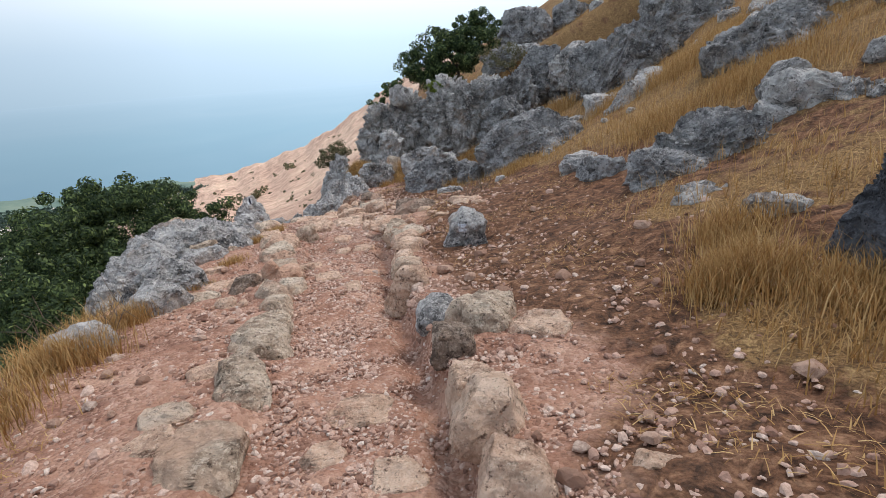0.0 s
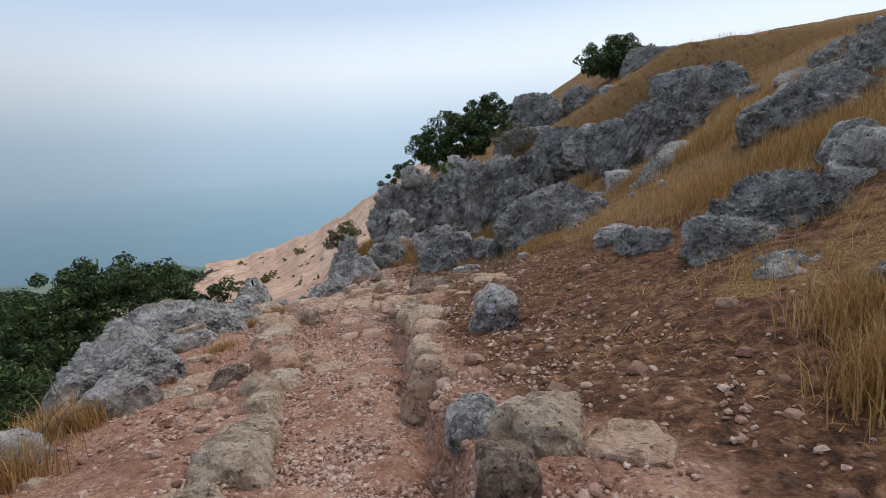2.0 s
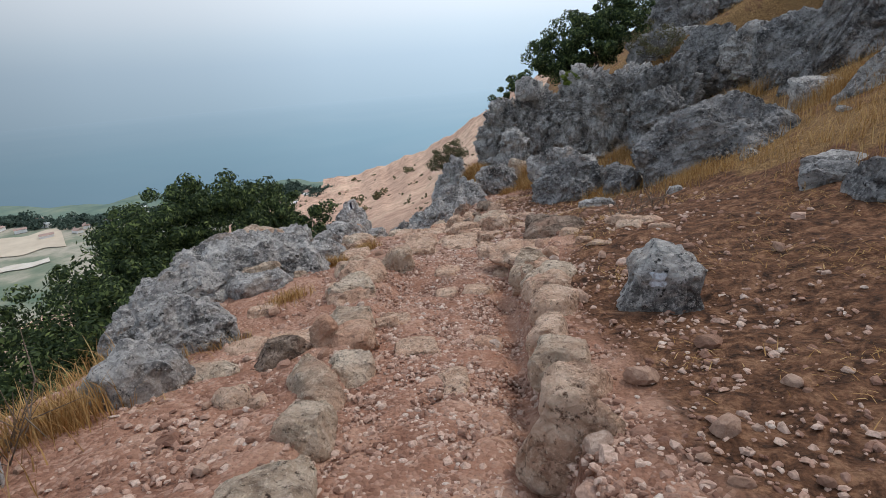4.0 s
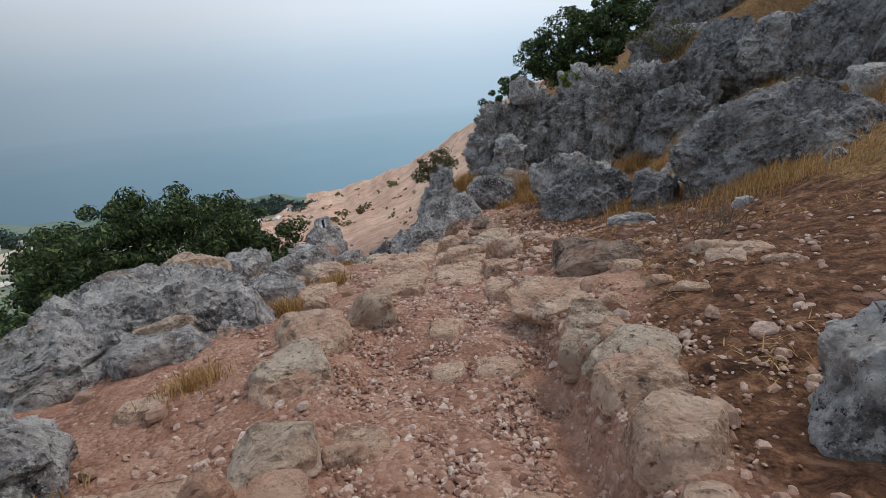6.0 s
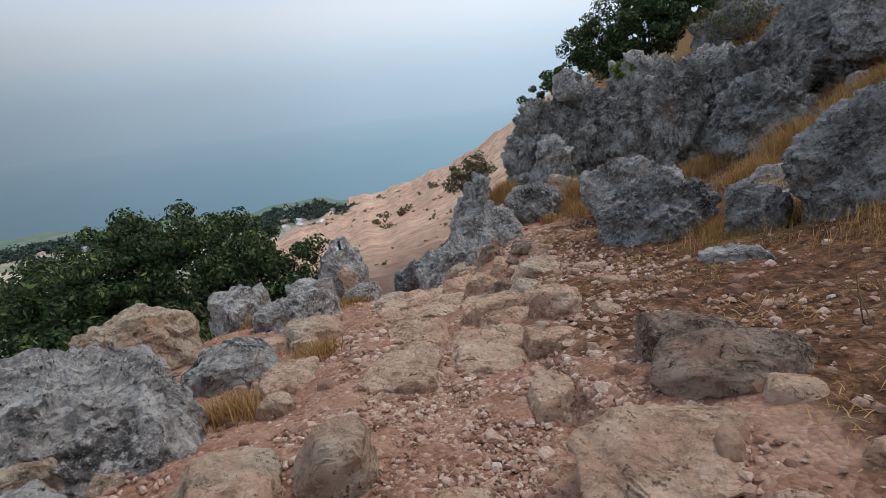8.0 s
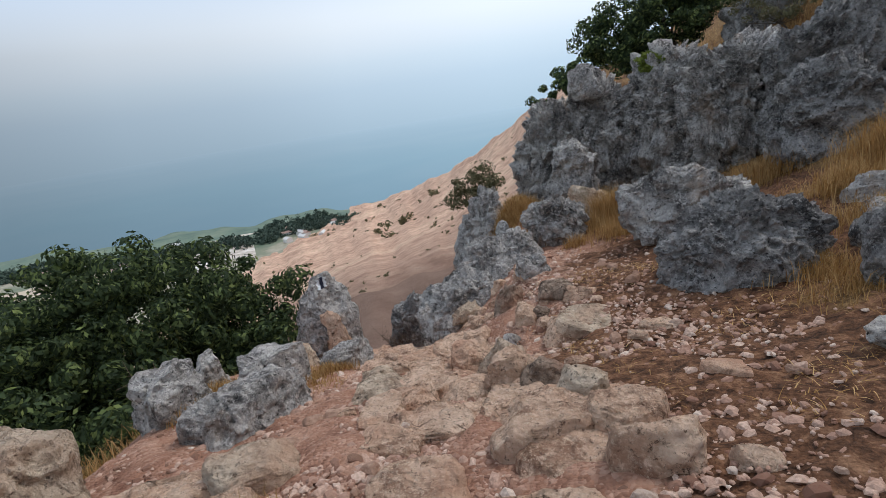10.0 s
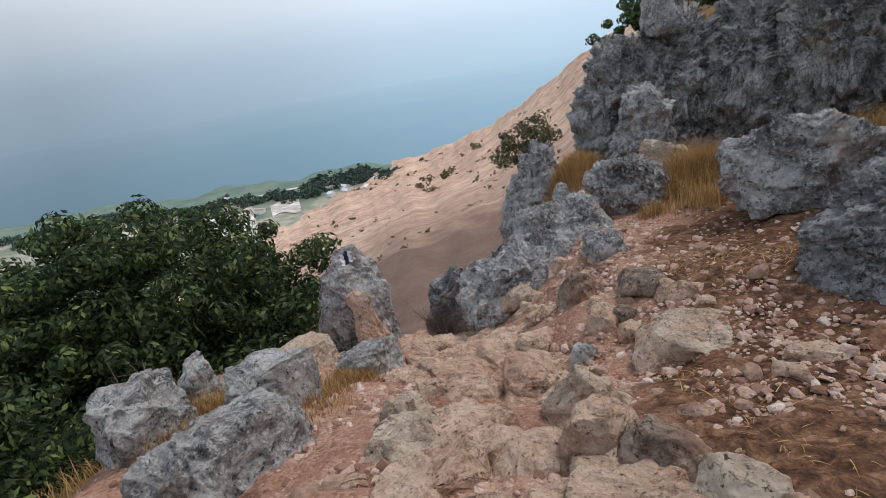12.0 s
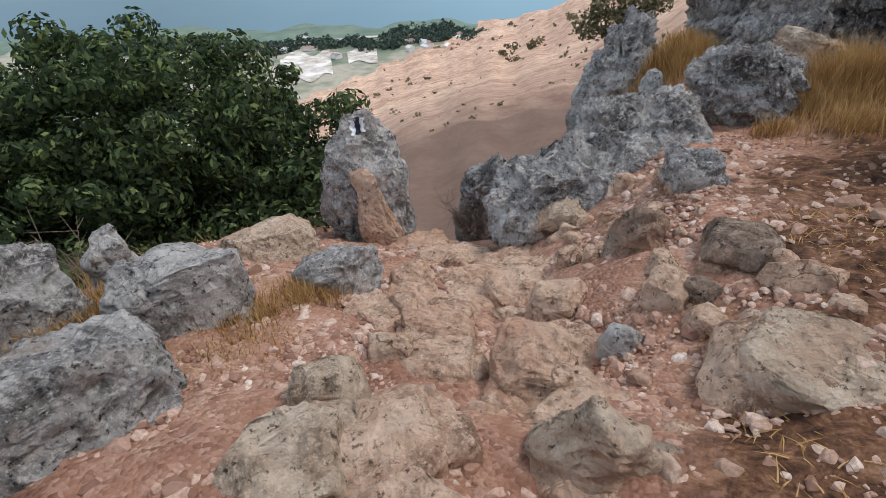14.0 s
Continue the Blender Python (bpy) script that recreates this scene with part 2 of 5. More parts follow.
ROAD_DUST = plain_noise("dirt_road", 0.08, [(0.3, (0.58, 0.50, 0.40)), (0.7, (0.74, 0.67, 0.57))])
FAR_TREE = plain_noise("far_trees", 0.2, [(0.3, (0.05, 0.075, 0.06)), (0.7, (0.10, 0.135, 0.10))])
HOUSE_WALL = plain_noise("whitewash", 0.5, [(0.3, (0.66, 0.64, 0.60)), (0.7, (0.82, 0.80, 0.77))])
ROOF = plain_noise("faded_roof", 0.5, [(0.3, (0.36, 0.24, 0.20)), (0.7, (0.48, 0.34, 0.28))])


def painted_sun_side(n, l, x, size):
    """Grey ramp that paints brighter haze on the side of the sun into a colour."""
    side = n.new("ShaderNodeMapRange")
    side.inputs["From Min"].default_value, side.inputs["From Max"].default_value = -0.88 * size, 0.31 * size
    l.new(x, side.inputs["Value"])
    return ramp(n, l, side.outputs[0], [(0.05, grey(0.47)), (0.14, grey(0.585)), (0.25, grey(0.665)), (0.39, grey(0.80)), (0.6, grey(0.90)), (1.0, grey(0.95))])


def lake_material():
    """Still water; distance haze is painted in as glow that pales towards the far shore."""
    m, n, l, b = shader("lake_with_painted_haze", 0.35, 0.3)
    g, d = n.new("ShaderNodeNewGeometry"), n.new("ShaderNodeVectorMath")
    d.operation = "LENGTH"
    l.new(g.outputs["Position"], d.inputs[0])
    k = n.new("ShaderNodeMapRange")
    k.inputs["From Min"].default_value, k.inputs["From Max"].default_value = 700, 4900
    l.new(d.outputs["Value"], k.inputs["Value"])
    # distance haze painted as an emission ramp, paler further out
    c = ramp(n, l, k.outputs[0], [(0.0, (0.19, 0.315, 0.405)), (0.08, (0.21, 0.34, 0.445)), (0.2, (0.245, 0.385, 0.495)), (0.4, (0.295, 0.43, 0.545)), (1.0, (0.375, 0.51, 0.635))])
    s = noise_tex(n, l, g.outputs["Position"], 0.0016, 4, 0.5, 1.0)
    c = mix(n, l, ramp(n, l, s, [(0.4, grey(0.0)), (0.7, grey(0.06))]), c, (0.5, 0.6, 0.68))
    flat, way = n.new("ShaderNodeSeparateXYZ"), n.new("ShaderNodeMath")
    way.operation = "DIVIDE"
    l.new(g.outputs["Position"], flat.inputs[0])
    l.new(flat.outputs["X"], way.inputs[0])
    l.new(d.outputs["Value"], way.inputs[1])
    # brightening on the sun's side multiplied into the water colour
    c = mix(n, l, 1.0, painted_sun_side(n, l, way.outputs[0], 1.0), c, "MULTIPLY")
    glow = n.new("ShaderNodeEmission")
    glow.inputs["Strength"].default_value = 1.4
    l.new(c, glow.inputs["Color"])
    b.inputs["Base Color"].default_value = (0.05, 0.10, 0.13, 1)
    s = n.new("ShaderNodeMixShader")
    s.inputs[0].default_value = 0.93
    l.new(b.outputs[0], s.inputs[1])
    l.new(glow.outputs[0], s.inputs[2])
    l.new(s.outputs[0], n["Material Output"].inputs["Surface"])
    return m


LAKE = lake_material()


def haze_material():
    """Backdrop glow painted as blue haze over the far shore and its hills, thinning out upwards."""
    m, n, l, b = shader("painted_shore_haze")
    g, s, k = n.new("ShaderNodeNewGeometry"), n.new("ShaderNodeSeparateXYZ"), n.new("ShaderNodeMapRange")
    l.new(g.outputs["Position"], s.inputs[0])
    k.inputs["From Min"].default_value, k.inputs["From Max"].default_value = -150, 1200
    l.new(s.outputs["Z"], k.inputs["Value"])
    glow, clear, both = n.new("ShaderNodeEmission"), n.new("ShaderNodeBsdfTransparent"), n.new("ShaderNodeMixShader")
    # brightening on the sun's side multiplied into the haze colour
    painted_sun_ramp = painted_sun_side(n, l, s.outputs["X"], 4850)
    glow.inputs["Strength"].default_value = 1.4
    l.new(mix(n, l, 1.0, painted_sun_ramp, ramp(n, l, k.outputs[0], [(0.0, (0.356, 0.484, 0.60)), (0.25, (0.44, 0.565, 0.69)), (0.40, (0.53, 0.645, 0.76)), (0.5, (0.62, 0.71, 0.81)), (0.7, (0.77, 0.83, 0.90)), (1.0, (0.90, 0.94, 0.99))]), "MULTIPLY"), glow.inputs["Color"])
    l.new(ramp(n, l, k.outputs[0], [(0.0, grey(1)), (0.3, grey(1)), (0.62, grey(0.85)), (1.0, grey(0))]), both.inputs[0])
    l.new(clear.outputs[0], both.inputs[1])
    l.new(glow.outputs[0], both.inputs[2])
    l.new(both.outputs[0], n["Material Output"].inputs["Surface"])
    return m


PAINTED_HAZE = haze_material()


# ---------- mesh helpers ----------
def mesh_object(name, verts, faces, material, parent=None, label="", smooth_faces=True):
    me = bpy.data.meshes.new(name)
    verts, faces = np.asarray(verts, dtype=np.float32), np.asarray(faces, dtype=np.int32)
    k = faces.shape[1]
    me.vertices.add(len(verts))
    me.vertices.foreach_set("co", verts.ravel())
    me.loops.add(faces.size)
    me.loops.foreach_set("vertex_index", faces.ravel())
    me.polygons.add(len(faces))
    me.polygons.foreach_set("loop_start", np.arange(0, faces.size, k, dtype=np.int32))
    me.polygons.foreach_set("use_smooth", np.full(len(faces), smooth_faces))
    me.update(calc_edges=True)
    me.materials.append(material)
    ob = new(name, me)
    if parent:
        ob.parent = parent
    if label:
        tagged(ob, label)
    return ob


def smooth(a, b, v):
    k = np.clip((v - a) / (b - a), 0, 1)
    return k * k * (3 - 2 * k)


def hash01(i, j, k, seed):
    h = (i * 374761393 + j * 668265263 + k * 2147483647 + seed * 1274126177) & 0xFFFFFFFF
    h = ((h ^ (h >> 13)) * 1274126177) & 0xFFFFFFFF
    return ((h ^ (h >> 16)) & 0xFFFFFF) / 0xFFFFFF


def lump(p, seed):
    """Smooth value noise of points, -1 to 1."""
    f = np.floor(p).astype(np.int64)
    t = p - f
    t = t * t * (3 - 2 * t)
    out = np.zeros(len(p))
    for a in (0, 1):
        for b in (0, 1):
            for c in (0, 1):
                w = (t[:, 0] if a else 1 - t[:, 0]) * (t[:, 1] if b else 1 - t[:, 1]) * (t[:, 2] if c else 1 - t[:, 2])
                out += w * hash01(f[:, 0] + a, f[:, 1] + b, f[:, 2] + c, seed)
    return out * 2 - 1


def lumps(p, seed, octaves=4, gain=0.5):
    out, amp = np.zeros(len(p)), 1.0
    for o in range(octaves):
        out += amp * lump(p * 2.03 ** o + 7.3 * o, seed + o)
        amp *= gain
    return out


def scallop(p, seed):
    """Distance to the nearest of scattered points: round hollows with sharp rims between them."""
    f = np.floor(p).astype(np.int64)
    best = np.full(len(p), 9.0)
    for a in (-1, 0, 1):
        for b in (-1, 0, 1):
            for c in (-1, 0, 1):
                g = f + (a, b, c)
                q = g + np.stack([hash01(g[:, 0], g[:, 1], g[:, 2], seed + k) for k in (0, 1, 2)], 1)
                best = np.minimum(best, ((q - p) ** 2).sum(1))
    return np.sqrt(best)


BALLS = {}


def ball(level):
    if level not in BALLS:
        bm = bmesh.new()
        bmesh.ops.create_icosphere(bm, subdivisions=level, radius=1)
        BALLS[level] = (np.array([v.co[:] for v in bm.verts]), np.array([[v.index for v in f.verts] for f in bm.faces]))
        bm.free()
    return BALLS[level]


def rock_shape(w, d, h, seed, level, chips=10, rough=1.0, flat=0.0, taper=0.1, box=0.62):
    """A broken boulder w wide, d deep and h high over its foot, which goes on a little below."""
    rng = np.random.RandomState(seed)
    p, faces = ball(level)
    p = np.sign(p) * np.abs(p) ** box
    p /= np.abs(p).max()
    for _ in range(chips):
        n = rng.normal(size=3)
        n[2] = abs(n[2]) * 0.8 if rng.rand() < 0.8 else n[2]
        n /= np.linalg.norm(n)
        reach = np.percentile(p @ n, 99.5)
        o = reach * rng.uniform(0.70, 0.96)
        p = p - np.outer(np.maximum(p @ n - o, 0), n) * 0.95
    if flat:
        p[:, 2] = np.where(p[:, 2] > 1 - flat, 1 - flat + (p[:, 2] - 1 + flat) * 0.15, p[:, 2])
    p[:, :2] *= (1 - taper * (p[:, 2:] * 0.5 + 0.5))
    p /= np.abs(p).max(axis=0)
    size = np.array([w / 2, d / 2, h * 0.66])
    q = p * size
    g = float(np.cbrt(w * d * h))
    u = q / g
    rad = q / size ** 2
    rad /= np.linalg.norm(rad, axis=1)[:, None] + 1e-6
    m = q / g * min(1.0, g / 0.9) * 1.6 * max(1.0, g)
    amp = 0.075 * lumps(u * 2.1 + seed * 3.1, seed, 3, 0.5)
    runnel = np.abs(lump(m * np.array([4.2, 4.2, 1.3]) + seed, seed + 40))
    amp -= 0.10 * float(smooth(0.4, 0.85, h / max(w, d))) * np.clip(0.26 - runnel, 0, 1) / 0.26 * np.clip(lump(u * 1.3 + 9, seed + 41) + 0.45, 0, 1)
    pit = lumps(m * 5.5 + seed, seed + 50, 2)
    amp -= 0.05 * np.maximum(pit - 0.25, 0)
    edge = 1 - np.abs(lumps(m * np.array([3.0, 3.0, 2.0]) + 5, seed + 70, 4, 0.55))
    amp += 0.075 * (np.clip(edge, 0, 1) ** 2 - 0.6)
    amp += 0.016 * lumps(m * 11, seed + 60, 3, 0.6)
    if level > 3:
        w3 = m + 0.25 * np.stack([lump(m * 2.2 + k, seed + 80) for k in (0, 11, 23)], 1)
        amp += 0.06 * (scallop(w3 * np.array([2.3, 2.3, 1.5]), seed + 90) - 0.55) * smooth(0.3, 0.9, g)
    q = q + rad * (rough * amp * g)[:, None]
    q *= size / np.percentile(np.abs(q), 98, axis=0) * np.array([0.97, 0.97, 0.95])
    q[:, 2] += h * 0.34
    q[:, 2] = np.where(q[:, 2] < -0.3 * h, -0.3 * h + (q[:, 2] + 0.3 * h) * 0.2, q[:, 2])
    return q, faces


ROCK_COUNT = [0]


def rock(name, label, x, y, z, w, d, h, yaw, style="grey", tilt=0, lean=0, chips=10, rough=1.0, flat=0.0, category="boulder", group="", level=0, taper=0.1, box=0.62):
    ROCK_COUNT[0] += 1
    size = max(w, d, h)
    level = level or (7 if size > 4 else 6 if size > 0.95 else 5 if size > 0.3 else 4)
    q, faces = rock_shape(w, d, h, ROCK_COUNT[0] * 7 + 3, level, chips, rough, flat, taper, box)
    ob = mesh_object(name, q, faces, ROCKS[style])
    ob.matrix_world = pose(x, y, z, tilt, lean, yaw)
    return tagged(ob, label, category, group)


# ---------- the lie of the land ----------
TRAIL_Y = [-6.0, 0.5, 2.4, 4.6, 6.7, 8.4, 10.0, 11.0, 12.9, 14.4, 16.0, 20.0, 26.0]
TRAIL_X = [0.3, -0.12, -0.42, -0.92, -1.28, -1.62, -2.12, -2.45, -3.32, -4.10, -4.80, -6.0, -7.0]
TRAIL_Z = [0.75, -0.35, -0.66, -1.01, -1.29, -1.43, -1.67, -1.89, -2.52, -3.22, -4.1, -7.0, -11.0]
BENCH_Y = [-6.0, 10.0, 12.0, 13.2, 14.5, 16.0, 20.0, 26.0, 40.0]
BENCH_X = [0.0, 0.0, 0.12, 0.55, 1.40, 1.95, 2.9, 3.6, 4.0]
BENCH_Z = [0.0, 0.0, 0.06, 0.20, 0.76, 1.55, 4.0, 7.4, 9.0]


def soft_interp(v, xs, ys):
    return sum(np.interp(v + o, xs, ys) for o in (-0.5, -0.25, 0, 0.25, 0.5)) / 5


def wave(x, y, size, seed):
    """Cheap rolling noise, -1 to 1, the same for arrays and numbers."""
    a, b = x / size, y / size
    s = seed * 1.7
    return (np.sin(a * 1.9 + 1.3 * np.sin(b * 1.3 + s) + s) + np.sin(b * 2.3 + 1.7 * np.sin(a * 1.1 - s) + 2 * s)
            + np.sin((a + b) * 1.4 + 1.1 * np.sin(a * 2.1 + 3 * s))) / 3


def land(x, y):
    """Height of the ground near the trail."""
    xc, zt = soft_interp(y, TRAIL_Y, TRAIL_X), soft_interp(y, TRAIL_Y, TRAIL_Z)
    bx, bz = soft_interp(y, BENCH_Y, BENCH_X), soft_interp(y, BENCH_Y, BENCH_Z)
    d = x - xc
    # uphill side
    r = np.maximum(d - bx - 0.62, 0)
    k = np.minimum(r, 6.0)
    rise = 0.1 * k + 0.04 * k * k + 0.57 * np.clip(r - 6, 0, 6) + 0.12 * np.maximum(r - 12, 0)
    late = smooth(8.6, 10.2, y)
    right = zt + bz + 0.20 * smooth(0.55, 0.64, d - bx) * (1 - late) + 0.13 * smooth(0.1, 1.3, d - bx) * late + rise
    # downhill side
    l = np.maximum(-d - 0.62, 0)
    left = zt + 0.09 * smooth(0.54, 0.68, -d) * (1 - smooth(8.2, 9.2, y)) - 0.11 * np.minimum(l, 2.1) - 0.62 * np.clip(l - 2.1, 0, 5) - 0.35 * np.maximum(l - 7.1, 0)
    edge = smooth(0.35, 1.0, (d - 0.5) / np.maximum(bx, 0.2) * 0.62 + 0.38)
    z = np.where(d < 0, left, np.where(bx > 0.15, left * (1 - edge) + right * edge, right))
    z = z - 0.09 * np.exp(-((d - 0.47) / 0.09) ** 2) * smooth(1.5, 2.5, y) * smooth(8.2, 7.4, y)
    # the cliff's upper shelf
    z = z + 2.3 * smooth(21.2, 22.6, y - 0.2 * x) * smooth(-2.9, -1.7, x)
    z = z - 3.0 * smooth(24, 34, y) * smooth(0, -6, x)
    # the steep red bank over the steps, and the rock spine at its end
    z = z + 0.27 * smooth(0.35, 0.8, d) * smooth(12.9, 13.9, y) * smooth(17.5, 15.8, y) * smooth(3.2, 1.6, d)
    z = z + 0.42 * np.exp(-(((x + 3.95) / 0.75) ** 2 + ((y - 16.2) / 0.8) ** 2))
    z = z + 1.35 * np.exp(-(((x + 3.65) / 0.85) ** 2 + ((y - 19.1) / 1.25) ** 2))
    z = z + 0.2 * np.exp(-(((x + 0.6) / 1.0) ** 2 + ((y - 13.9) / 1.0) ** 2))
    return z + 0.035 * wave(x, y, 0.45, 1) + 0.07 * wave(x, y, 1.4, 2) * smooth(0.5, 1.5, np.abs(d))


# ---------- ground near the trail ----------
def straw_cover(x, y):
    d = x - soft_interp(y, TRAIL_Y, TRAIL_X) - soft_interp(y, BENCH_Y, BENCH_X)
    c = smooth(2.6, 4.6, d + 1.1 * wave(x, y, 1.2, 5) + 0.5 * wave(x, y, 0.45, 15)) * (0.52 + 0.16 * wave(x, y, 2.3, 16))
    c = np.maximum(c, 0.60 * smooth(1.6, 2.3, d + 0.3 * wave(x, y, 0.6, 8)) * smooth(4.4, 3.0, y))
    c = np.maximum(c, 0.55 * smooth(-2.5, -3.3, x - soft_interp(y, TRAIL_Y, TRAIL_X) + 0.4 * wave(x, y, 0.9, 6)))
    c = np.maximum(c, (0.44 + 0.14 * wave(x, y, 0.7, 17)) * smooth(16.8, 18.5, y + 0.9 * wave(x, y, 0.9, 7)) * smooth(0.6, 1.6, d))
    return c


def ground_sheet():
    xs = np.unique(np.concatenate([np.arange(-22, -6.5, 0.35), np.arange(-6.5, 4.0, 0.055), np.arange(4.0, 24, 0.3)]))
    ys = np.unique(np.concatenate([np.arange(-7, 0.5, 0.3), np.arange(0.5, 17.5, 0.055), np.arange(17.5, 40, 0.25)]))
    gx, gy = np.meshgrid(xs, ys)
    gz = land(gx, gy)
    p = np.stack([gx.ravel(), gy.ravel(), gz.ravel()], 1)
    near = np.abs(gx - soft_interp(gy, TRAIL_Y, TRAIL_X)).ravel()
    rub = lumps(p * np.array([7, 7, 0]), 3, 3)
    ledges = np.maximum(lump(p * np.array([2.6, 2.6, 0]), 12), 0) ** 0.5
    p[:, 2] += 0.022 * rub + 0.05 * ledges * smooth(9.3, 11.5, p[:, 1]) * smooth(1.9, 0.6, near)
    i = np.arange(len(ys) * len(xs)).reshape(len(ys), len(xs))
    faces = np.stack([i[:-1, :-1], i[:-1, 1:], i[1:, 1:], i[1:, :-1]], -1).reshape(-1, 4)
    ob = mesh_object("ground", p, faces, EARTH)
    a = ob.data.attributes.new("straw", "FLOAT", "POINT")
    a.data.foreach_set("value", straw_cover(gx, gy).ravel().astype(np.float32))
    d = (gx - soft_interp(gy, TRAIL_Y, TRAIL_X) - soft_interp(gy, BENCH_Y, BENCH_X)).ravel()
    dark = 0.97 * smooth(0.6, 1.8, d + 0.5 * smooth(9, 11, gy).ravel() + 0.5 * wave(gx, gy, 1.1, 9).ravel()) + 0.12 * smooth(-1.2, -2.0, d) + 0.18 * smooth(7.5, 9.5, gy).ravel() * smooth(1.0, 2.0, d)
    dark = dark * (1 - 0.45 * smooth(12.0, 13.4, gy.ravel()) * smooth(3.4, 2.2, d))
    a = ob.data.attributes.new("humus", "FLOAT", "POINT")
    a.data.foreach_set("value", dark.astype(np.float32))
    return tagged(ob, "stony red earth hillside with dry straw", "ground", kind="structure")


ground_sheet()

# ---------- far land and water ----------
HUB = (-2.0, 9.0)
TOP_AZ = [-110, -60, -44, -34, -27, -22, -18, -15, -11.7, -8.5, -5, 0, 20, 60]
TOP_EL = [-24, -19, -15.3, -12.4, -9.8, -9.2, -8.2, -7.3, -5.7, -3.8, -1.6, 0.5, 5.0, 7.0]
TOP_R = [330, 435, 545, 682, 868, 820, 720, 640, 560, 500, 450, 400, 330, 300]
FOLD_AZ = [-110, -60, -44, -35, -25, -18.6, -10, 0, 60]
FOLD_EL = [-26, -24, -22.3, -21.2, -19.3, -18, -14.5, -11, 4]
LAKE_Z = -150.0


def polar(az, r, z):
    a = np.radians(az)
    return np.stack([HUB[0] + r * np.sin(a), HUB[1] + r * np.cos(a), z], -1)


def polar_sheet(name, az, rings, material):
    """rings: rows of (r, z) arrays over the azimuths, from near to far."""
    p = np.concatenate([polar(az, r, z) for r, z in rings])
    i = np.arange(len(rings) * len(az)).reshape(len(rings), len(az))
    faces = np.stack([i[:-1, :-1], i[:-1, 1:], i[1:, 1:], i[1:, :-1]], -1).reshape(-1, 4)
    return mesh_object(name, p, faces[:, ::-1], material)


def hillside():
    az = np.linspace(-110, 60, 400)
    top = np.interp(az, TOP_AZ, TOP_EL) + 0.12 * np.sin(az * 1.7) + 0.07 * np.sin(az * 4.3 + 1)
    reach = np.interp(az, TOP_AZ, TOP_R)
    fold = np.interp(az, FOLD_AZ, FOLD_EL) + 0.5 * np.sin(az * 0.21 + 1) + 0.2 * np.sin(az * 0.9)
    rings, soil = [], []
    for r in (15, 19, 24, 30, 36, 42, 48, 53, 56):
        k = (r - 15) / 41
        el = -37 + (fold + 37) * k ** 0.9 + 0.25 * np.sin(az * 0.8 + r)
        rings.append((np.full_like(az, r), r * np.tan(np.radians(el))))
        soil.append(np.full_like(az, 0.95))
    for r in (59, 66):
        rings.append((np.full_like(az, r), r * np.tan(np.radians(fold - 1.6))))
        soil.append(np.full_like(az, 0.8))
    for k in np.linspace(0.0, 1, 90) ** 1.5:
        r = 85 + (reach - 85) * k
        el = fold + (top - fold) * (0.15 + 0.85 * k) ** 0.75 - 0.5 * (1 - k)
        z = r * np.tan(np.radians(el))
        z = z + 0.004 * r * wave(az * 9 + 30 * k, r / 14, 14, 3) * (1 - k) ** 0.6 + 0.0012 * r * wave(az * 40, r / 3, 10, 4) * np.minimum(1, 6 * (1 - k))
        rings.append((r, np.maximum(z, LAKE_Z + 0.5)))
        soil.append(0.35 * smooth(0.4, 0.0, k) * np.ones_like(az))
    rings.append((reach * 1.08, np.maximum(reach * np.tan(np.radians(top)) - 0.08 * reach, LAKE_Z - 3)))
    rings.append((reach * 1.25, np.full_like(az, LAKE_Z - 4)))
    soil += [np.zeros_like(az)] * 2
    ob = polar_sheet("ground_far_hillside", az, rings, HILLSIDE)
    a = ob.data.attributes.new("soil", "FLOAT", "POINT")
    a.data.foreach_set("value", np.concatenate(soil).astype(np.float32))
    tagged(ob, "bare dry hillside sloping down to the lake", "hillside", kind="structure")


hillside()


def shore_r(az):
    return np.interp(az, [-110, -75, -61, -55, -46, -34, -27, 20], [1500, 1300, 1160, 1080, 965, 915, 905, 900]) + 26 * np.sin(az * 0.55) + 14 * np.sin(az * 1.3 + 2)


def plain():
    az = np.linspace(-110, 0, 300)
    s = shore_r(az)
    rings = [(200 + (s - 200) * k, np.full_like(az, LAKE_Z + 0.6 - 1.6 * (k > 0.999))) for k in np.linspace(0, 1, 14)]
    tagged(polar_sheet("ground_shore_plain", az, rings, PLAIN), "flat fields along the lake shore", "plain", kind="structure")
    rings = [(s * k, np.full_like(az, LAKE_Z + h) + 0.4 * np.sin(az * 3)) for k, h in ((0.86, 0.5), (0.9, 1.6), (0.97, 1.8), (1.0, 0.3), (1.004, -2))]
    tagged(polar_sheet("ground_reed_belt", az, rings, REEDS), "green reed belt along the shore", "reeds", kind="structure")


plain()


def patch(name, a0, a1, e0, e1, material, label, lift, ragged=0.5):
    """A patch of the plain between two azimuths and two depressions."""
    az = np.linspace(a0, a1, 24)
    rings = []
    for k in np.linspace(0, 1, 8):
        el = e0 + (e1 - e0) * k + ragged * np.sin(az * 1.9 + 5 * k) * (0.2 + abs(k - 0.5))
        rings.append((-(LAKE_Z + lift) / np.tan(np.radians(-el)), np.full_like(az, LAKE_Z + lift)))
    return tagged(polar_sheet(name, az, rings, material), label, "field", kind="structure")


patch("ground_marl_pit", -46.5, -41.5, -13.6, -11.2, QUARRY, "white marl pit with bare terraces", 1.4)
patch("ground_marl_bank", -39.8, -36.8, -12.6, -11.3, QUARRY, "pale bare marl bank above the shore", 1.4, 0.3)
patch("ground_harvested_field", -58, -50.5, -11.9, -10.4, FIELD_TAN, "pale harvested field on the shore plain", 1.5, 0.15)
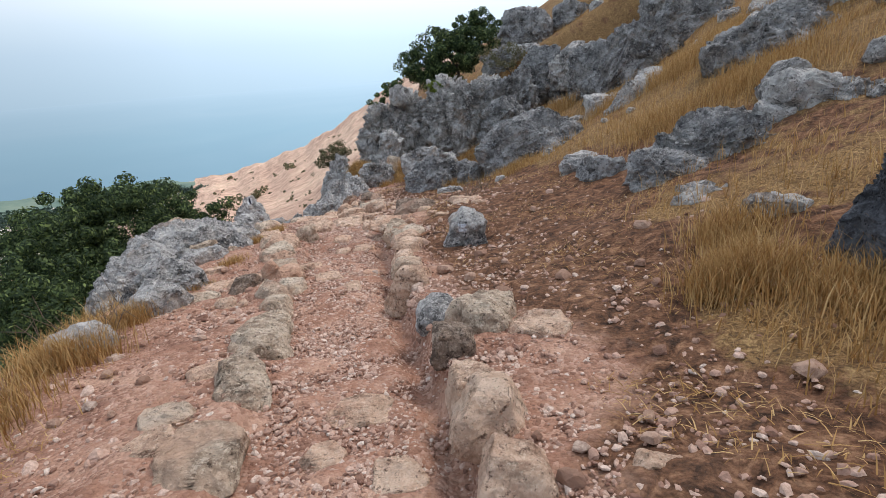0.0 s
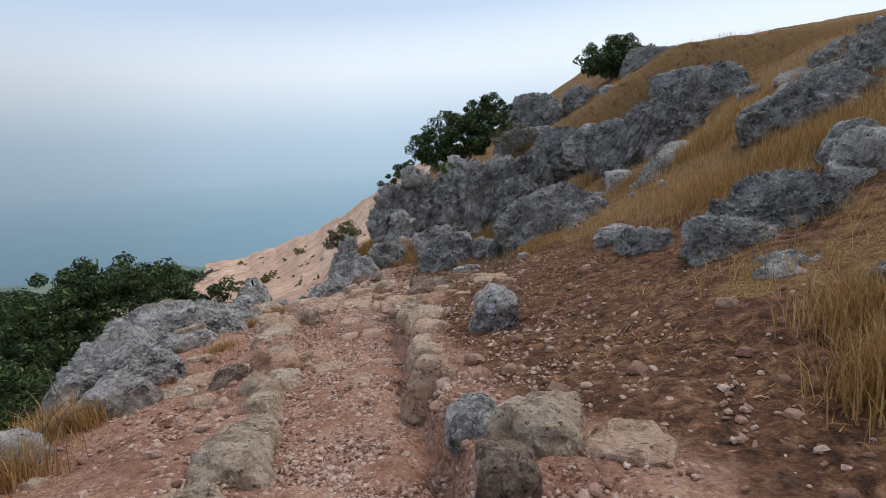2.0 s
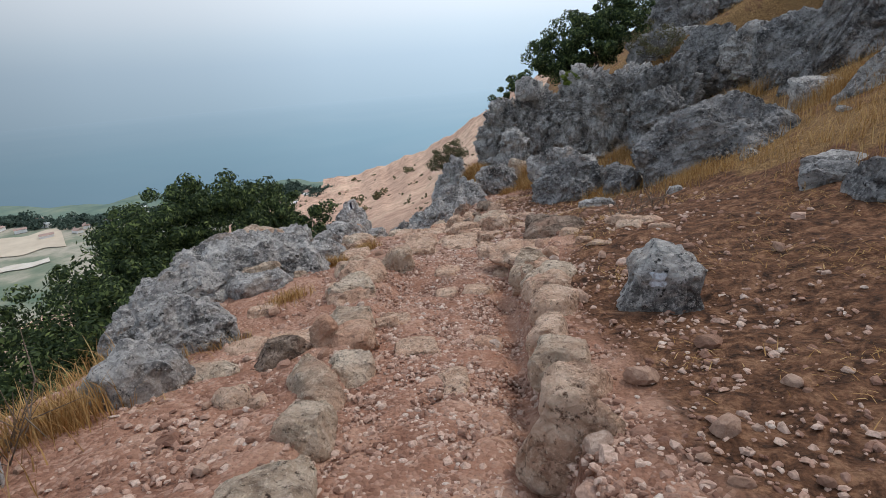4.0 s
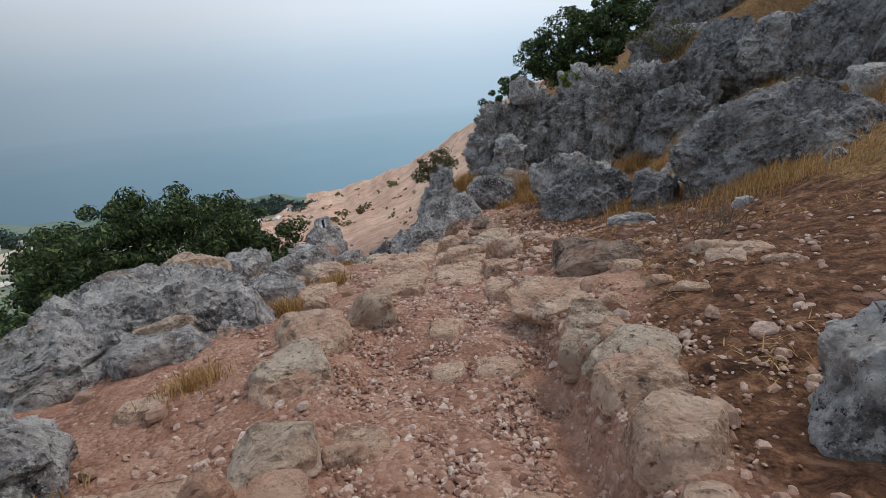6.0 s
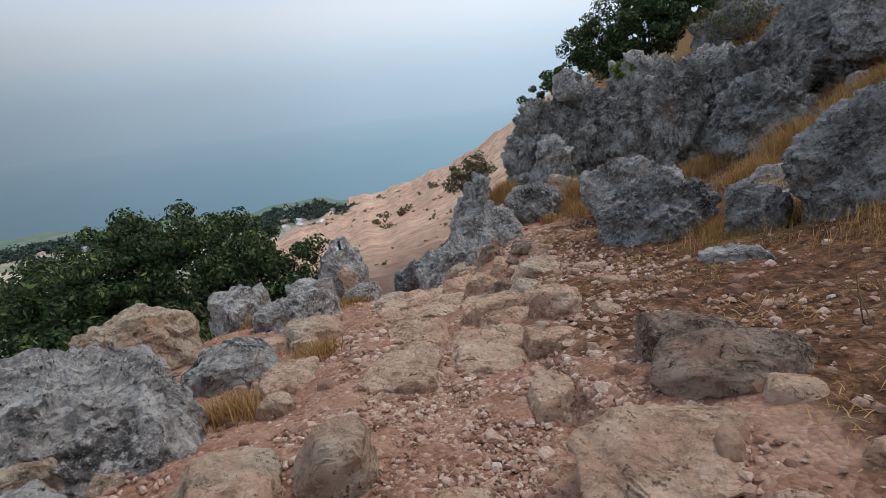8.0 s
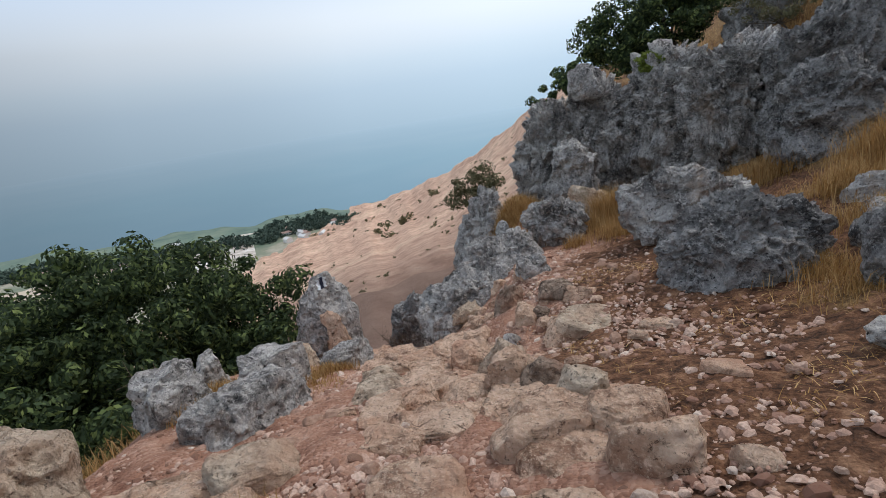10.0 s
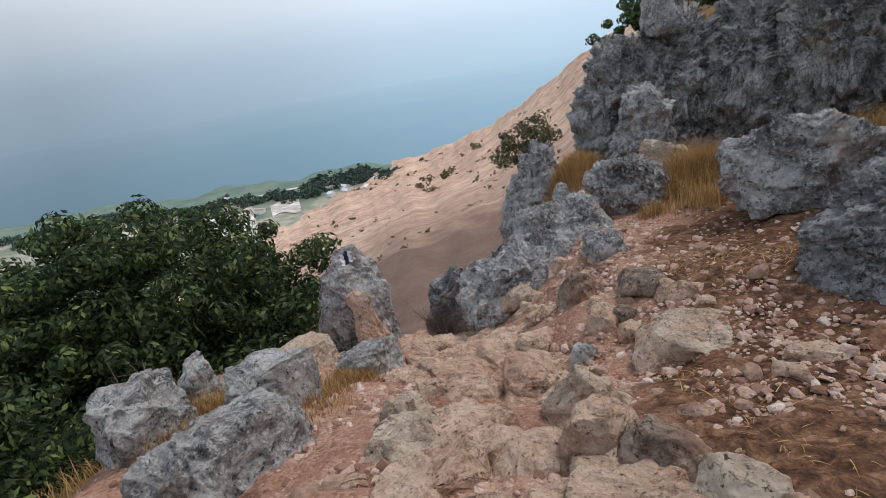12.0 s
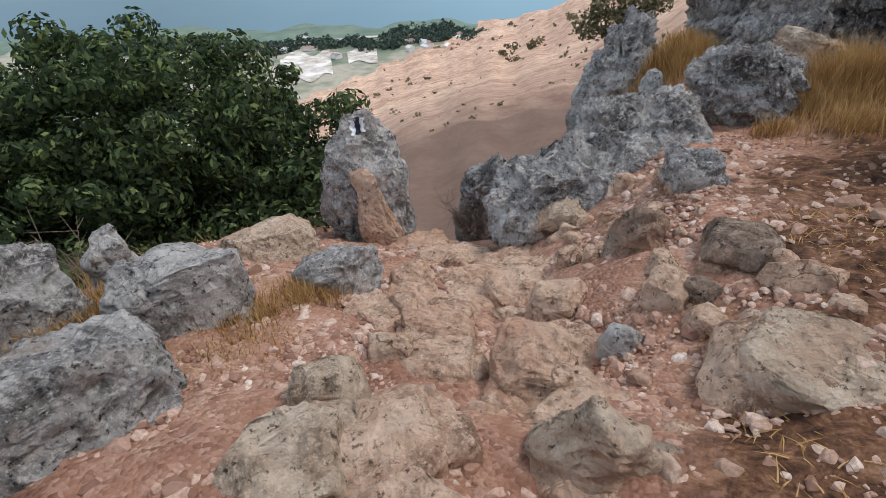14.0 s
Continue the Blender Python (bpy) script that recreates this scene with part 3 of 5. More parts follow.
patch("ground_dirt_road", -62, -52, -13.1, -12.7, ROAD_DUST, "pale dirt road across the plain", 1.7, 0.1)
patch("ground_dirt_road_shore", -49, -30, -10.35, -10.2, ROAD_DUST, "pale dirt road along the shore", 2.6, 0.05)


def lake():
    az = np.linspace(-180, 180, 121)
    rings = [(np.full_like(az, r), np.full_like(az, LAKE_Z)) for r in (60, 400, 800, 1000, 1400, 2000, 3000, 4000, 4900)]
    tagged(polar_sheet("water_lake", az, rings, LAKE), "wide blue lake, distance haze painted into its glowing colour", "lake", kind="structure")


lake()


def painted_haze_ring():
    # bare ring beyond the lake that carries the painted, glowing haze
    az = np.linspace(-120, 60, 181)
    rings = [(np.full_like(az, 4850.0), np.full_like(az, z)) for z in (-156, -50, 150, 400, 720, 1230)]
    tagged(polar_sheet("backdrop_painted_haze", az, rings, PAINTED_HAZE), "glowing backdrop ring with blue far shore haze painted on", "backdrop", kind="structure")


painted_haze_ring()
# ---------- boulders and cliffs ----------
LINE = "stones lining the trail"
STEP = "slabs set in the trail"

# cliff beyond the bend
rock("cliff", "dark fissured limestone pillar at the cliff edge", -2.38, 21.11, -2.60, 2.00, 1.80, 2.31, 4, "grey", category="cliff", rough=1.2, taper=0.3, box=0.55, chips=12, level=7)
rock("cliff", "tall grey furrowed limestone block", -1.49, 21.44, -2.69, 2.07, 1.87, 2.83, 0, "grey", category="cliff", rough=1.3, taper=0.25, box=0.55, chips=12, level=7)
rock("rock", "pale cap rock on the cliff edge", -1.71, 20.87, -0.26, 0.76, 0.61, 0.60, 1, "grey", category="rock")
rock("cliff", "grey limestone cliff face with upright cracks", -0.01, 21.17, -2.43, 2.17, 1.95, 2.89, -6, "grey", category="cliff", rough=1.3, taper=0.12, box=0.55, chips=12, level=7)
rock("cliff", "broad furrowed grey cliff face", 1.26, 20.51, -2.24, 2.30, 2.07, 2.85, -12, "grey", category="cliff", lean=-4, rough=1.3, taper=0.15, box=0.55, chips=12, level=7)
rock("cliff", "jagged upper end of the grey cliff", 2.37, 19.53, -1.53, 1.90, 1.71, 2.19, -18, "cliff", category="cliff", lean=-8, rough=1.5, taper=0.2, box=0.55, chips=12)
rock("cliff", "pale grey spur sloping below the cliff", 2.12, 17.73, -1.50, 2.07, 1.24, 1.47, -19, "cliff", category="cliff", lean=-22, rough=1.3, taper=0.3, chips=12)
rock("pillar_rock", "narrow grey pillar at the cliff foot", -2.19, 19.63, -2.49, 1.19, 0.95, 1.45, 4, "grey", category="rock", lean=12, rough=1.2, taper=0.4)
rock("boulder", "low pale slab at the cliff foot", -1.81, 18.84, -2.49, 0.77, 0.54, 0.59, 2, "pale", category="boulder", box=0.42, chips=15, rough=0.9)
rock("ledge_rock", "layered grey ledge rock in dry grass", -2.28, 17.53, -2.48, 1.05, 0.74, 0.69, 1, "grey", category="rock", lean=-16, rough=1.5)
rock("rock", "small grey rock among yellow grass", -3.18, 17.14, -2.89, 0.38, 0.31, 0.82, 8, "grey", category="rock")
rock("boulder", "grey boulder on the shelf over the cliff", 3.6, 21.0, -0.35, 2.2, 1.8, 1.75, -16, "cliff")
rock("boulder", "dark grey boulder on the slope", 4.75, 17.4, -0.15, 1.9, 1.5, 1.5, -24, "cliff")
rock("boulder", "grey crag below the ridge bush", 2.6, 23.6, 0.1, 2.2, 1.6, 1.5, -10, "cliff")
rock("boulder", "grey boulder in golden grass", 4.4, 20.2, 0.15, 1.5, 1.3, 1.2, -11, "grey")
rock("boulder", "flat grey crest boulder", 3.6, 26.5, 1.6, 2.6, 1.8, 1.5, -10, "cliff")
rock("boulder", "low grey crest boulder", 5.9, 26.8, 2.3, 1.9, 1.5, 1.1, -14, "cliff")
rock("boulder", "long grey crest outcrop", 8.8, 26.5, 3.4, 3.0, 2.2, 1.5, -19, "cliff")
rock("boulder", "grey crest rock in straw", 8.4, 22.3, 2.4, 2.0, 1.5, 0.95, -22, "cliff")
rock("boulder", "large grey outcrop on the upper slope", 7.5, 17.3, 1.2, 2.1, 1.7, 1.5, -26, "cliff", lean=-12)
rock("boulder", "grey outcrop under the crest", 7.9, 12.6, 1.75, 1.6, 1.2, 0.8, -35, "cliff")
rock("outcrop", "wide dark grey outcrop on the upper slope", 5.6, 9.9, 0.55, 2.2, 1.7, 1.15, -33, "cliff", lean=-8)
rock("outcrop", "dark grey outcrop in dry grass", 7.2, 10.1, 1.35, 2.2, 1.5, 1.1, -35, "grey", lean=-8)
rock("slab_rock", "tall leaning grey slab on the slope", 4.6, 15.6, -0.15, 1.75, 0.7, 2.3, -18, "cliff", lean=24, chips=14)
rock("slab_rock", "upright dark slab behind a leaning slab", 5.35, 15.9, 0.0, 1.2, 0.8, 2.6, -18, "cliff", lean=24, chips=14)
rock("slab_rock", "small leaning grey slab in the grass", 3.72, 12.5, -0.3, 0.5, 0.42, 1.0, -19, "grey", lean=32)

# by the bend
# the darker stone style puts this boulder's shade into its colour
rock("long_boulder", "long grey boulder leaning on the slope", 1.95, 12.3, -1.2, 2.4, 1.1, 1.12, -8, "cliff", lean=-24, chips=10)
rock("boulder", "large pitted grey boulder beside the path", -0.32, 13.65, -2.10, 1.52, 1.14, 1.12, -10, "cliff", category="boulder", rough=1.2, taper=0.3, box=0.68, level=7)
rock("boulder", "bluish grey boulder with a pale crest", -0.54, 15.72, -1.92, 1.60, 0.96, 0.76, -14, "grey", category="boulder", rough=1.3, taper=0.2)
rock("boulder", "round grey boulder in dry grass", 0.47, 12.64, -1.61, 0.62, 0.56, 0.53, -20, "cliff", category="boulder", level=5)
rock("rock", "low grey rock at the foot of a boulder", 0.06, 11.49, -1.56, 0.64, 0.32, 0.15, -21, "grey", category="rock", level=5)
rock("ridge_rock", "grey upright rock with shrubs behind", -4.14, 19.32, -3.60, 1.20, 0.96, 1.78, 11, "grey", category="rock", lean=7, taper=0.35)
rock("ridge_rock", "sharp grey crest of the limestone ridge", -3.14, 16.38, -2.67, 1.39, 1.52, 0.65, 10, "grey", category="rock", lean=-10, rough=1.3, taper=0.4, box=0.5)
rock("ridge_rock", "long grey flank of the limestone ridge", -3.67, 15.80, -3.00, 1.56, 1.40, 0.49, 17, "grey", category="rock", lean=-26, rough=1.3, taper=0.3, box=0.5)
rock("ridge_rock", "dark grey rock edge above the drop", -5.20, 17.08, -4.55, 0.84, 0.67, 1.29, 21, "cliff", category="rock", lean=5, taper=0.3)
rock("ridge_rock", "jagged dark rock standing in the red bank", -2.69, 14.06, -2.45, 0.35, 0.35, 0.38, 8, "brown", category="rock", lean=5, rough=1.2, taper=0.3, level=5)
rock("ridge_rock", "bluish rock on top of the red bank", -2.47, 14.98, -2.27, 0.50, 0.40, 0.25, 3, "grey", category="rock", rough=1.4, taper=0.4, level=5)
rock("ridge_rock", "low weathered rock in the red bank", -2.14, 13.88, -2.13, 0.45, 0.40, 0.13, -2, "brown", category="rock", rough=1.2, taper=0.3, box=0.5, level=5)
rock("ridge_rock", "pale rock end at the ridge foot", -3.54, 15.31, -3.03, 0.60, 0.48, 0.23, 17, "pale", category="rock", lean=-16, box=0.42, chips=15, rough=0.9, level=5)
rock("boulder", "small grey upright stone on the bank", -2.53, 13.17, -2.45, 0.25, 0.18, 0.18, 8, "grey", category="rock", taper=0.4, level=4)
rock("boulder", "tan rock in the crumbling bank", -2.19, 13.38, -2.32, 0.24, 0.20, 0.13, -2, "tan", category="rock", box=0.42, chips=15, rough=0.9, level=4)
rock("boulder", "dark brown rock in the crumbling bank", -2.26, 13.56, -2.30, 0.20, 0.16, 0.16, 0, "brown", category="rock", level=4)
rock("boulder", "cracked tan rock beside the steps", -2.82, 12.82, -2.54, 0.49, 0.46, 0.34, 18, "tan", category="boulder", box=0.45, chips=15, rough=0.9, level=5)
rock("boulder", "broken tan rock beside the steps", -2.96, 13.49, -2.63, 0.38, 0.36, 0.32, 16, "tan", category="boulder", box=0.45, chips=15, rough=0.9, level=5)
rock("boulder", "reddish rock wall beside the steps", -3.85, 15.15, -3.48, 0.43, 0.60, 0.29, 21, "tan", category="boulder", box=0.45, chips=15, rough=0.9, level=5)
rock("boulder", "cracked tan rock in the bank", -2.41, 13.52, -2.34, 0.24, 0.25, 0.20, 4, "tan", category="boulder", box=0.42, chips=15, rough=0.9, level=4)
rock("boulder", "tan block on the bank", -1.80, 13.62, -2.12, 0.32, 0.22, 0.14, -10, "tan", category="boulder", box=0.42, chips=15, rough=0.9, level=5)

rng = random.Random(12)
for _ in range(34):
    y = rng.uniform(13.3, 16.0)
    x = float(soft_interp(y, TRAIL_Y, TRAIL_X)) + rng.uniform(0.75, 1.9)
    s = rng.uniform(0.10, 0.30)
    rock("bank_rock", "angular tan rock in the crumbling red bank", x, y, float(land(x, y)) - 0.02, s, s * rng.uniform(0.6, 0.95), s * rng.uniform(0.4, 0.75), rng.uniform(0, 180), "tan",
         lean=rng.uniform(-18, 18), chips=14, category="rock", group="rocks of the red bank", level=4, box=0.5)

# trail mark rock and the stones before the tree
mark_rock = rock("mark_rock", "upright grey rock carrying a painted trail mark", -5.83, 15.35, -3.45, 1.05, 0.76, 1.24, 38, "grey", chips=9, taper=0.5, rough=0.75)
rock("boulder", "tan slab leaning beside the marked rock", -5.55, 15.14, -3.53, 0.49, 0.39, 0.77, 39, "tan", category="boulder", lean=-14, taper=0.4, box=0.42, chips=15, rough=0.9)
rock("boulder", "grey speckled rock on the trail edge", -4.44, 13.25, -2.71, 0.66, 0.40, 0.33, 45, "grey", category="boulder", lean=-12, rough=1.2, level=5)
rock("boulder", "broad grey rock below the tree", -4.75, 12.36, -2.45, 0.75, 0.52, 0.49, 63, "grey", category="boulder", flat=0.2, box=0.5, level=5)
rock("boulder", "pale grey slab running to the marked rock", -5.48, 13.60, -2.95, 0.78, 0.55, 0.30, 52, "pale", category="boulder", box=0.42, chips=15, rough=0.9)
rock("boulder", "narrow upright grey rock below the tree", -5.57, 12.48, -2.57, 0.39, 0.31, 0.50, 67, "grey", category="boulder", taper=0.35, level=5)
rock("boulder", "dark grey rock at the drop", -5.50, 11.84, -2.41, 0.69, 0.55, 0.56, 77, "grey", category="boulder", rough=1.2, level=5)
rock("boulder", "rounded pale grey boulder beside the trail", -4.38, 11.49, -2.20, 1.03, 0.77, 0.42, 79, "grey", category="boulder", taper=0.25)

# grey outcrop on the downhill edge
rock("outcrop", "large humped grey limestone outcrop", -4.14, 8.27, -1.54, 1.81, 1.47, 0.53, 40, "grey", category="outcrop", rough=1.3, taper=0.3)
rock("outcrop", "long bluish grey limestone flank", -4.39, 7.55, -1.62, 1.63, 1.23, 0.47, 47, "grey", category="outcrop", lean=-14, rough=1.3, taper=0.3)
rock("outcrop", "furrowed grey limestone over the drop", -3.39, 6.16, -1.33, 1.01, 0.76, 0.46, 53, "grey", category="outcrop", lean=-12, rough=1.3, taper=0.3)
rock("outcrop", "low grey limestone in dry grass", -3.01, 5.46, -1.19, 0.65, 0.50, 0.34, 59, "grey", category="outcrop", lean=-18, taper=0.3, level=5)
rock("outcrop", "small furrowed grey rock under the outcrop", -3.62, 7.80, -1.47, 0.67, 0.44, 0.21, 39, "grey", category="outcrop", level=5)
rock("outcrop", "low grey limestone in yellow grass", -3.00, 4.30, -1.02, 0.50, 0.38, 0.29, 49, "grey", category="outcrop", taper=0.3, level=5)
rock("boulder", "grey boulder with a rounded top", -3.85, 9.64, -1.84, 0.77, 0.61, 0.35, 36, "grey", category="boulder", taper=0.25)
rock("boulder", "reddish grey stone on the trail edge", -3.55, 10.21, -1.89, 0.32, 0.24, 0.20, 29, "tan", category="stone", box=0.42, chips=15, rough=0.9, level=5)
rock("boulder", "pale flat topped boulder beside the trail", -5.16, 10.09, -1.97, 1.05, 0.74, 0.58, 55, "pale", category="boulder", flat=0.25, box=0.5, chips=15, rough=0.9)
rock("boulder", "tan bedrock hump beside the trail", -3.99, 10.26, -1.94, 0.79, 0.48, 0.20, 43, "tan", category="boulder", flat=0.2, box=0.42, chips=15, rough=0.9)
rock("boulder", "pale speckled boulder on the trail edge", -3.57, 10.47, -1.91, 0.54, 0.38, 0.25, 36, "pale", category="boulder", box=0.42, chips=15, rough=0.9, level=5)
rock("boulder", "pale rubble rock under the outcrop", -3.69, 7.97, -1.48, 0.48, 0.26, 0.26, 50, "pale", category="stone", box=0.42, chips=15, rough=0.9, level=5)
rock("boulder", "small pale stone under the outcrop", -3.35, 8.16, -1.47, 0.18, 0.13, 0.08, 44, "pale", category="stone", box=0.42, chips=15, rough=0.9, level=4)

# uphill side, start of the walk
rock("boulder", "large dark weathered boulder in straw", 2.75, 3.35, -0.35, 1.05, 0.8, 1.05, -39, "dark", category="boulder")
rock("boulder", "grey rock behind the straw tuft", 2.55, 4.45, -0.35, 0.5, 0.4, 0.36, -33, "grey")
rock("outcrop", "grey outcrop half sunk in straw", 4.5, 7.0, 0.05, 1.4, 0.9, 0.7, -34, "grey", rough=1.3)
rock("outcrop", "wide craggy grey outcrop above the straw", 3.47, 7.03, -0.29, 1.83, 1.10, 0.62, -29, "cliff", category="outcrop", rough=1.5, level=7)
rock("outcrop", "craggy grey rock below the outcrop", 2.65, 6.64, -0.49, 1.04, 0.83, 0.46, -24, "cliff", category="outcrop", rough=1.4)
rock("outcrop", "grey rock below the craggy outcrop", 2.61, 5.56, -0.53, 0.95, 0.67, 0.37, -29, "grey", category="outcrop", rough=1.4)
rock("outcrop", "low grey rock in the red soil", 2.21, 8.03, -0.61, 0.75, 0.45, 0.32, -21, "cliff", category="rock", rough=1.4, level=5)
rock("outcrop", "dark low rock among straw", 1.98, 8.72, -0.68, 0.53, 0.32, 0.26, -17, "cliff", category="rock", rough=1.3, level=5)
stand = rock("standing_stone", "upright grey stone with faded white paint", 0.23, 6.68, -1.04, 0.54, 0.43, 0.46, -16, "grey", category="standing stone", rough=1.1, taper=0.12, box=0.5, level=5)

# stones lining the trail
rock("curb_stone", "pale rounded block on the downhill edge", -1.45, 4.08, -0.87, 0.46, 0.44, 0.14, 23, "pale", category="stone", box=0.42, chips=15, rough=0.9, group=LINE, level=5)
rock("curb_stone", "long pale slab on the downhill edge", -1.30, 3.35, -0.76, 0.33, 0.67, 0.14, 26, "pale", category="stone", box=0.42, chips=15, rough=0.9, group=LINE, level=5)
rock("curb_stone", "long grey slab on the downhill edge", -1.21, 2.56, -0.65, 0.44, 0.60, 0.12, 14, "pale", category="stone", box=0.42, chips=15, rough=0.9, group=LINE, level=5)
rock("flat_stone", "flat pale slab sunk in soil", -1.54, 2.92, -0.68, 0.28, 0.26, 0.08, 34, "pale", category="stone", flat=0.4, box=0.42, chips=15, rough=0.9, level=4)
rock("flat_stone", "flat tan slab sunk in soil", -1.49, 2.65, -0.65, 0.29, 0.24, 0.08, 36, "tan", category="stone", flat=0.4, box=0.42, chips=15, rough=0.9, level=4)
rock("flat_stone", "reddish slab on the red soil", -2.33, 6.19, -1.22, 0.52, 0.44, 0.08, 23, "tan", category="stone", box=0.42, chips=15, rough=0.9, level=5)
rock("flat_stone", "broken tan slab on the red soil", -1.61, 3.56, -0.81, 0.31, 0.26, 0.10, 29, "tan", category="stone", box=0.42, chips=15, rough=0.9, level=5)
rock("leaning_slab", "oval tan slab leaning on the curb", -0.42, 4.99, -1.11, 0.40, 0.24, 0.48, -10, "tan", category="stone", lean=14, taper=0.2, box=0.42, chips=15, rough=0.9, group=LINE, level=5)
rock("curb_stone", "grey split block lining the trail", -0.09, 4.13, -0.76, 0.33, 0.37, 0.21, -2, "grey", category="stone", flat=0.2, box=0.42, chips=15, rough=0.9, group=LINE, level=5)
rock("curb_stone", "flat topped tan block lining the trail", 0.22, 3.86, -0.67, 0.49, 0.54, 0.26, -11, "pale", category="stone", flat=0.25, box=0.42, chips=15, rough=0.9, group=LINE, level=5)
rock("curb_stone", "dark split block lining the trail", 0.03, 3.47, -0.64, 0.29, 0.38, 0.20, 1, "brown", category="stone", box=0.42, chips=15, rough=0.9, group=LINE, level=5)
rock("flat_stone", "flat tan stone behind the curb", 0.60, 3.65, -0.61, 0.46, 0.39, 0.10, -23, "tan", category="stone", flat=0.4, box=0.42, chips=15, rough=0.9, level=5)
rock("curb_stone", "dusty tan block on the uphill edge", 0.13, 2.84, -0.55, 0.32, 0.36, 0.21, -1, "tan", category="stone", box=0.42, chips=15, rough=0.9, group=LINE, level=5)
rock("curb_stone", "dusty angular block on the uphill edge", 0.20, 2.54, -0.51, 0.38, 0.42, 0.22, -3, "tan", category="stone", box=0.42, chips=15, rough=0.9, group=LINE, level=5)
rock("curb_stone", "broad tan block on the uphill edge", 0.28, 2.14, -0.48, 0.32, 0.36, 0.22, -7, "tan", category="stone", box=0.42, chips=15, rough=0.9, group=LINE, level=5)
rock("flat_stone", "brown stone sunk in gravel", 0.79, 2.06, -0.35, 0.20, 0.13, 0.06, -24, "tan", category="stone", box=0.42, chips=15, rough=0.9, level=4)
rock("curb_stone", "pale block on the downhill edge", -1.42, 4.04, -0.90, 0.43, 0.48, 0.19, 29, "pale", category="stone", box=0.42, chips=15, rough=0.9, group=LINE, level=5)
rock("curb_stone", "pale angular block on the downhill edge", -1.52, 4.49, -0.96, 0.41, 0.50, 0.17, 27, "pale", category="stone", box=0.42, chips=15, rough=0.9, group=LINE, level=5)
rock("curb_stone", "grey white block on the downhill edge", -1.65, 5.04, -1.04, 0.33, 0.39, 0.15, 25, "pale", category="stone", box=0.42, chips=15, rough=0.9, group=LINE, level=5)
rock("curb_stone", "pale slab on the downhill edge", -1.82, 5.51, -1.11, 0.27, 0.56, 0.15, 40, "pale", category="stone", box=0.42, chips=15, rough=0.9, group=LINE, level=5)
rock("curb_stone", "grey lichened slab on the downhill edge", -1.71, 5.81, -1.18, 0.30, 0.43, 0.15, 33, "pale", category="stone", flat=0.3, box=0.42, chips=15, rough=0.9, group=LINE, level=5)
rock("curb_stone", "tan slab on the downhill edge", -1.86, 6.17, -1.17, 0.33, 0.36, 0.15, 31, "tan", category="stone", flat=0.3, box=0.42, chips=15, rough=0.9, group=LINE, level=5)
rock("curb_stone", "flat pale slab on the downhill edge", -2.03, 6.53, -1.21, 0.37, 0.47, 0.14, 30, "pale", category="stone", flat=0.3, box=0.42, chips=15, rough=0.9, group=LINE, level=5)
rock("curb_stone", "broad tan slab on the downhill edge", -2.34, 7.27, -1.31, 0.47, 0.52, 0.15, 29, "tan", category="stone", flat=0.3, box=0.42, chips=15, rough=0.9, group=LINE, level=5)
rock("curb_stone", "weathered slab on the downhill edge", -2.62, 8.07, -1.41, 0.46, 0.62, 0.14, 27, "pale", category="stone", flat=0.3, box=0.42, chips=15, rough=0.9, group=LINE, level=5)
rock("curb_stone", "small tan slab on the downhill edge", -3.19, 9.50, -1.71, 0.47, 0.52, 0.12, 26, "tan", category="stone", box=0.42, chips=15, rough=0.9, group=LINE, level=5)
rock("trail_stone", "tan block at the end of the curb", -2.24, 8.30, -1.42, 0.41, 0.34, 0.26, 25, "pale", category="stone", box=0.42, chips=15, rough=0.9, group=LINE, level=5)
rock("trail_stone", "broad tan block on the downhill edge", -2.45, 7.85, -1.38, 0.45, 0.64, 0.22, 34, "tan", category="stone", flat=0.3, box=0.5, chips=15, rough=0.9, group=LINE, level=5)
rock("trail_stone", "pale rough stone beside the curb", -2.47, 7.65, -1.35, 0.38, 0.24, 0.08, 37, "pale", category="stone", box=0.42, chips=15, rough=0.9, level=5)
rock("trail_stone", "broad worn slab on the downhill edge", -2.38, 7.31, -1.31, 0.46, 0.51, 0.19, 40, "pale", category="stone", flat=0.25, box=0.42, chips=15, rough=0.9, group=LINE, level=5)
rock("trail_stone", "grey stone behind the curb", -3.06, 9.07, -1.67, 0.25, 0.18, 0.14, 31, "pale", category="stone", box=0.42, chips=15, rough=0.9, level=4)
rock("loose_block", "grey brown stone behind the curb", -2.29, 5.97, -1.20, 0.42, 0.27, 0.17, 41, "brown", category="stone", taper=0.3, box=0.42, chips=15, rough=0.9, level=5)
rock("loose_block", "tan stone behind the curb", -2.06, 6.14, -1.17, 0.21, 0.15, 0.23, 35, "tan", category="stone", box=0.42, chips=15, rough=0.9, level=4)
rock("loose_block", "flat tan slab behind the curb", -2.70, 6.14, -1.26, 0.36, 0.30, 0.08, 45, "tan", category="stone", flat=0.3, box=0.42, chips=15, rough=0.9, level=5)
rock("loose_block", "pale slab in loose soil", -2.65, 5.71, -1.19, 0.29, 0.25, 0.10, 51, "pale", category="stone", box=0.42, chips=15, rough=0.9, level=4)
rock("loose_block", "tan slab in loose soil", -2.26, 5.34, -1.14, 0.22, 0.20, 0.13, 52, "tan", category="stone", box=0.42, chips=15, rough=0.9, level=4)
rock("loose_block", "brown stone in loose soil", -2.08, 5.34, -1.14, 0.15, 0.11, 0.10, 49, "tan", category="stone", box=0.42, chips=15, rough=0.9, level=4)
rock("loose_block", "flat reddish slab above the curb", -3.11, 7.05, -1.38, 0.32, 0.33, 0.08, 40, "tan", category="stone", box=0.42, chips=15, rough=0.9, level=5)
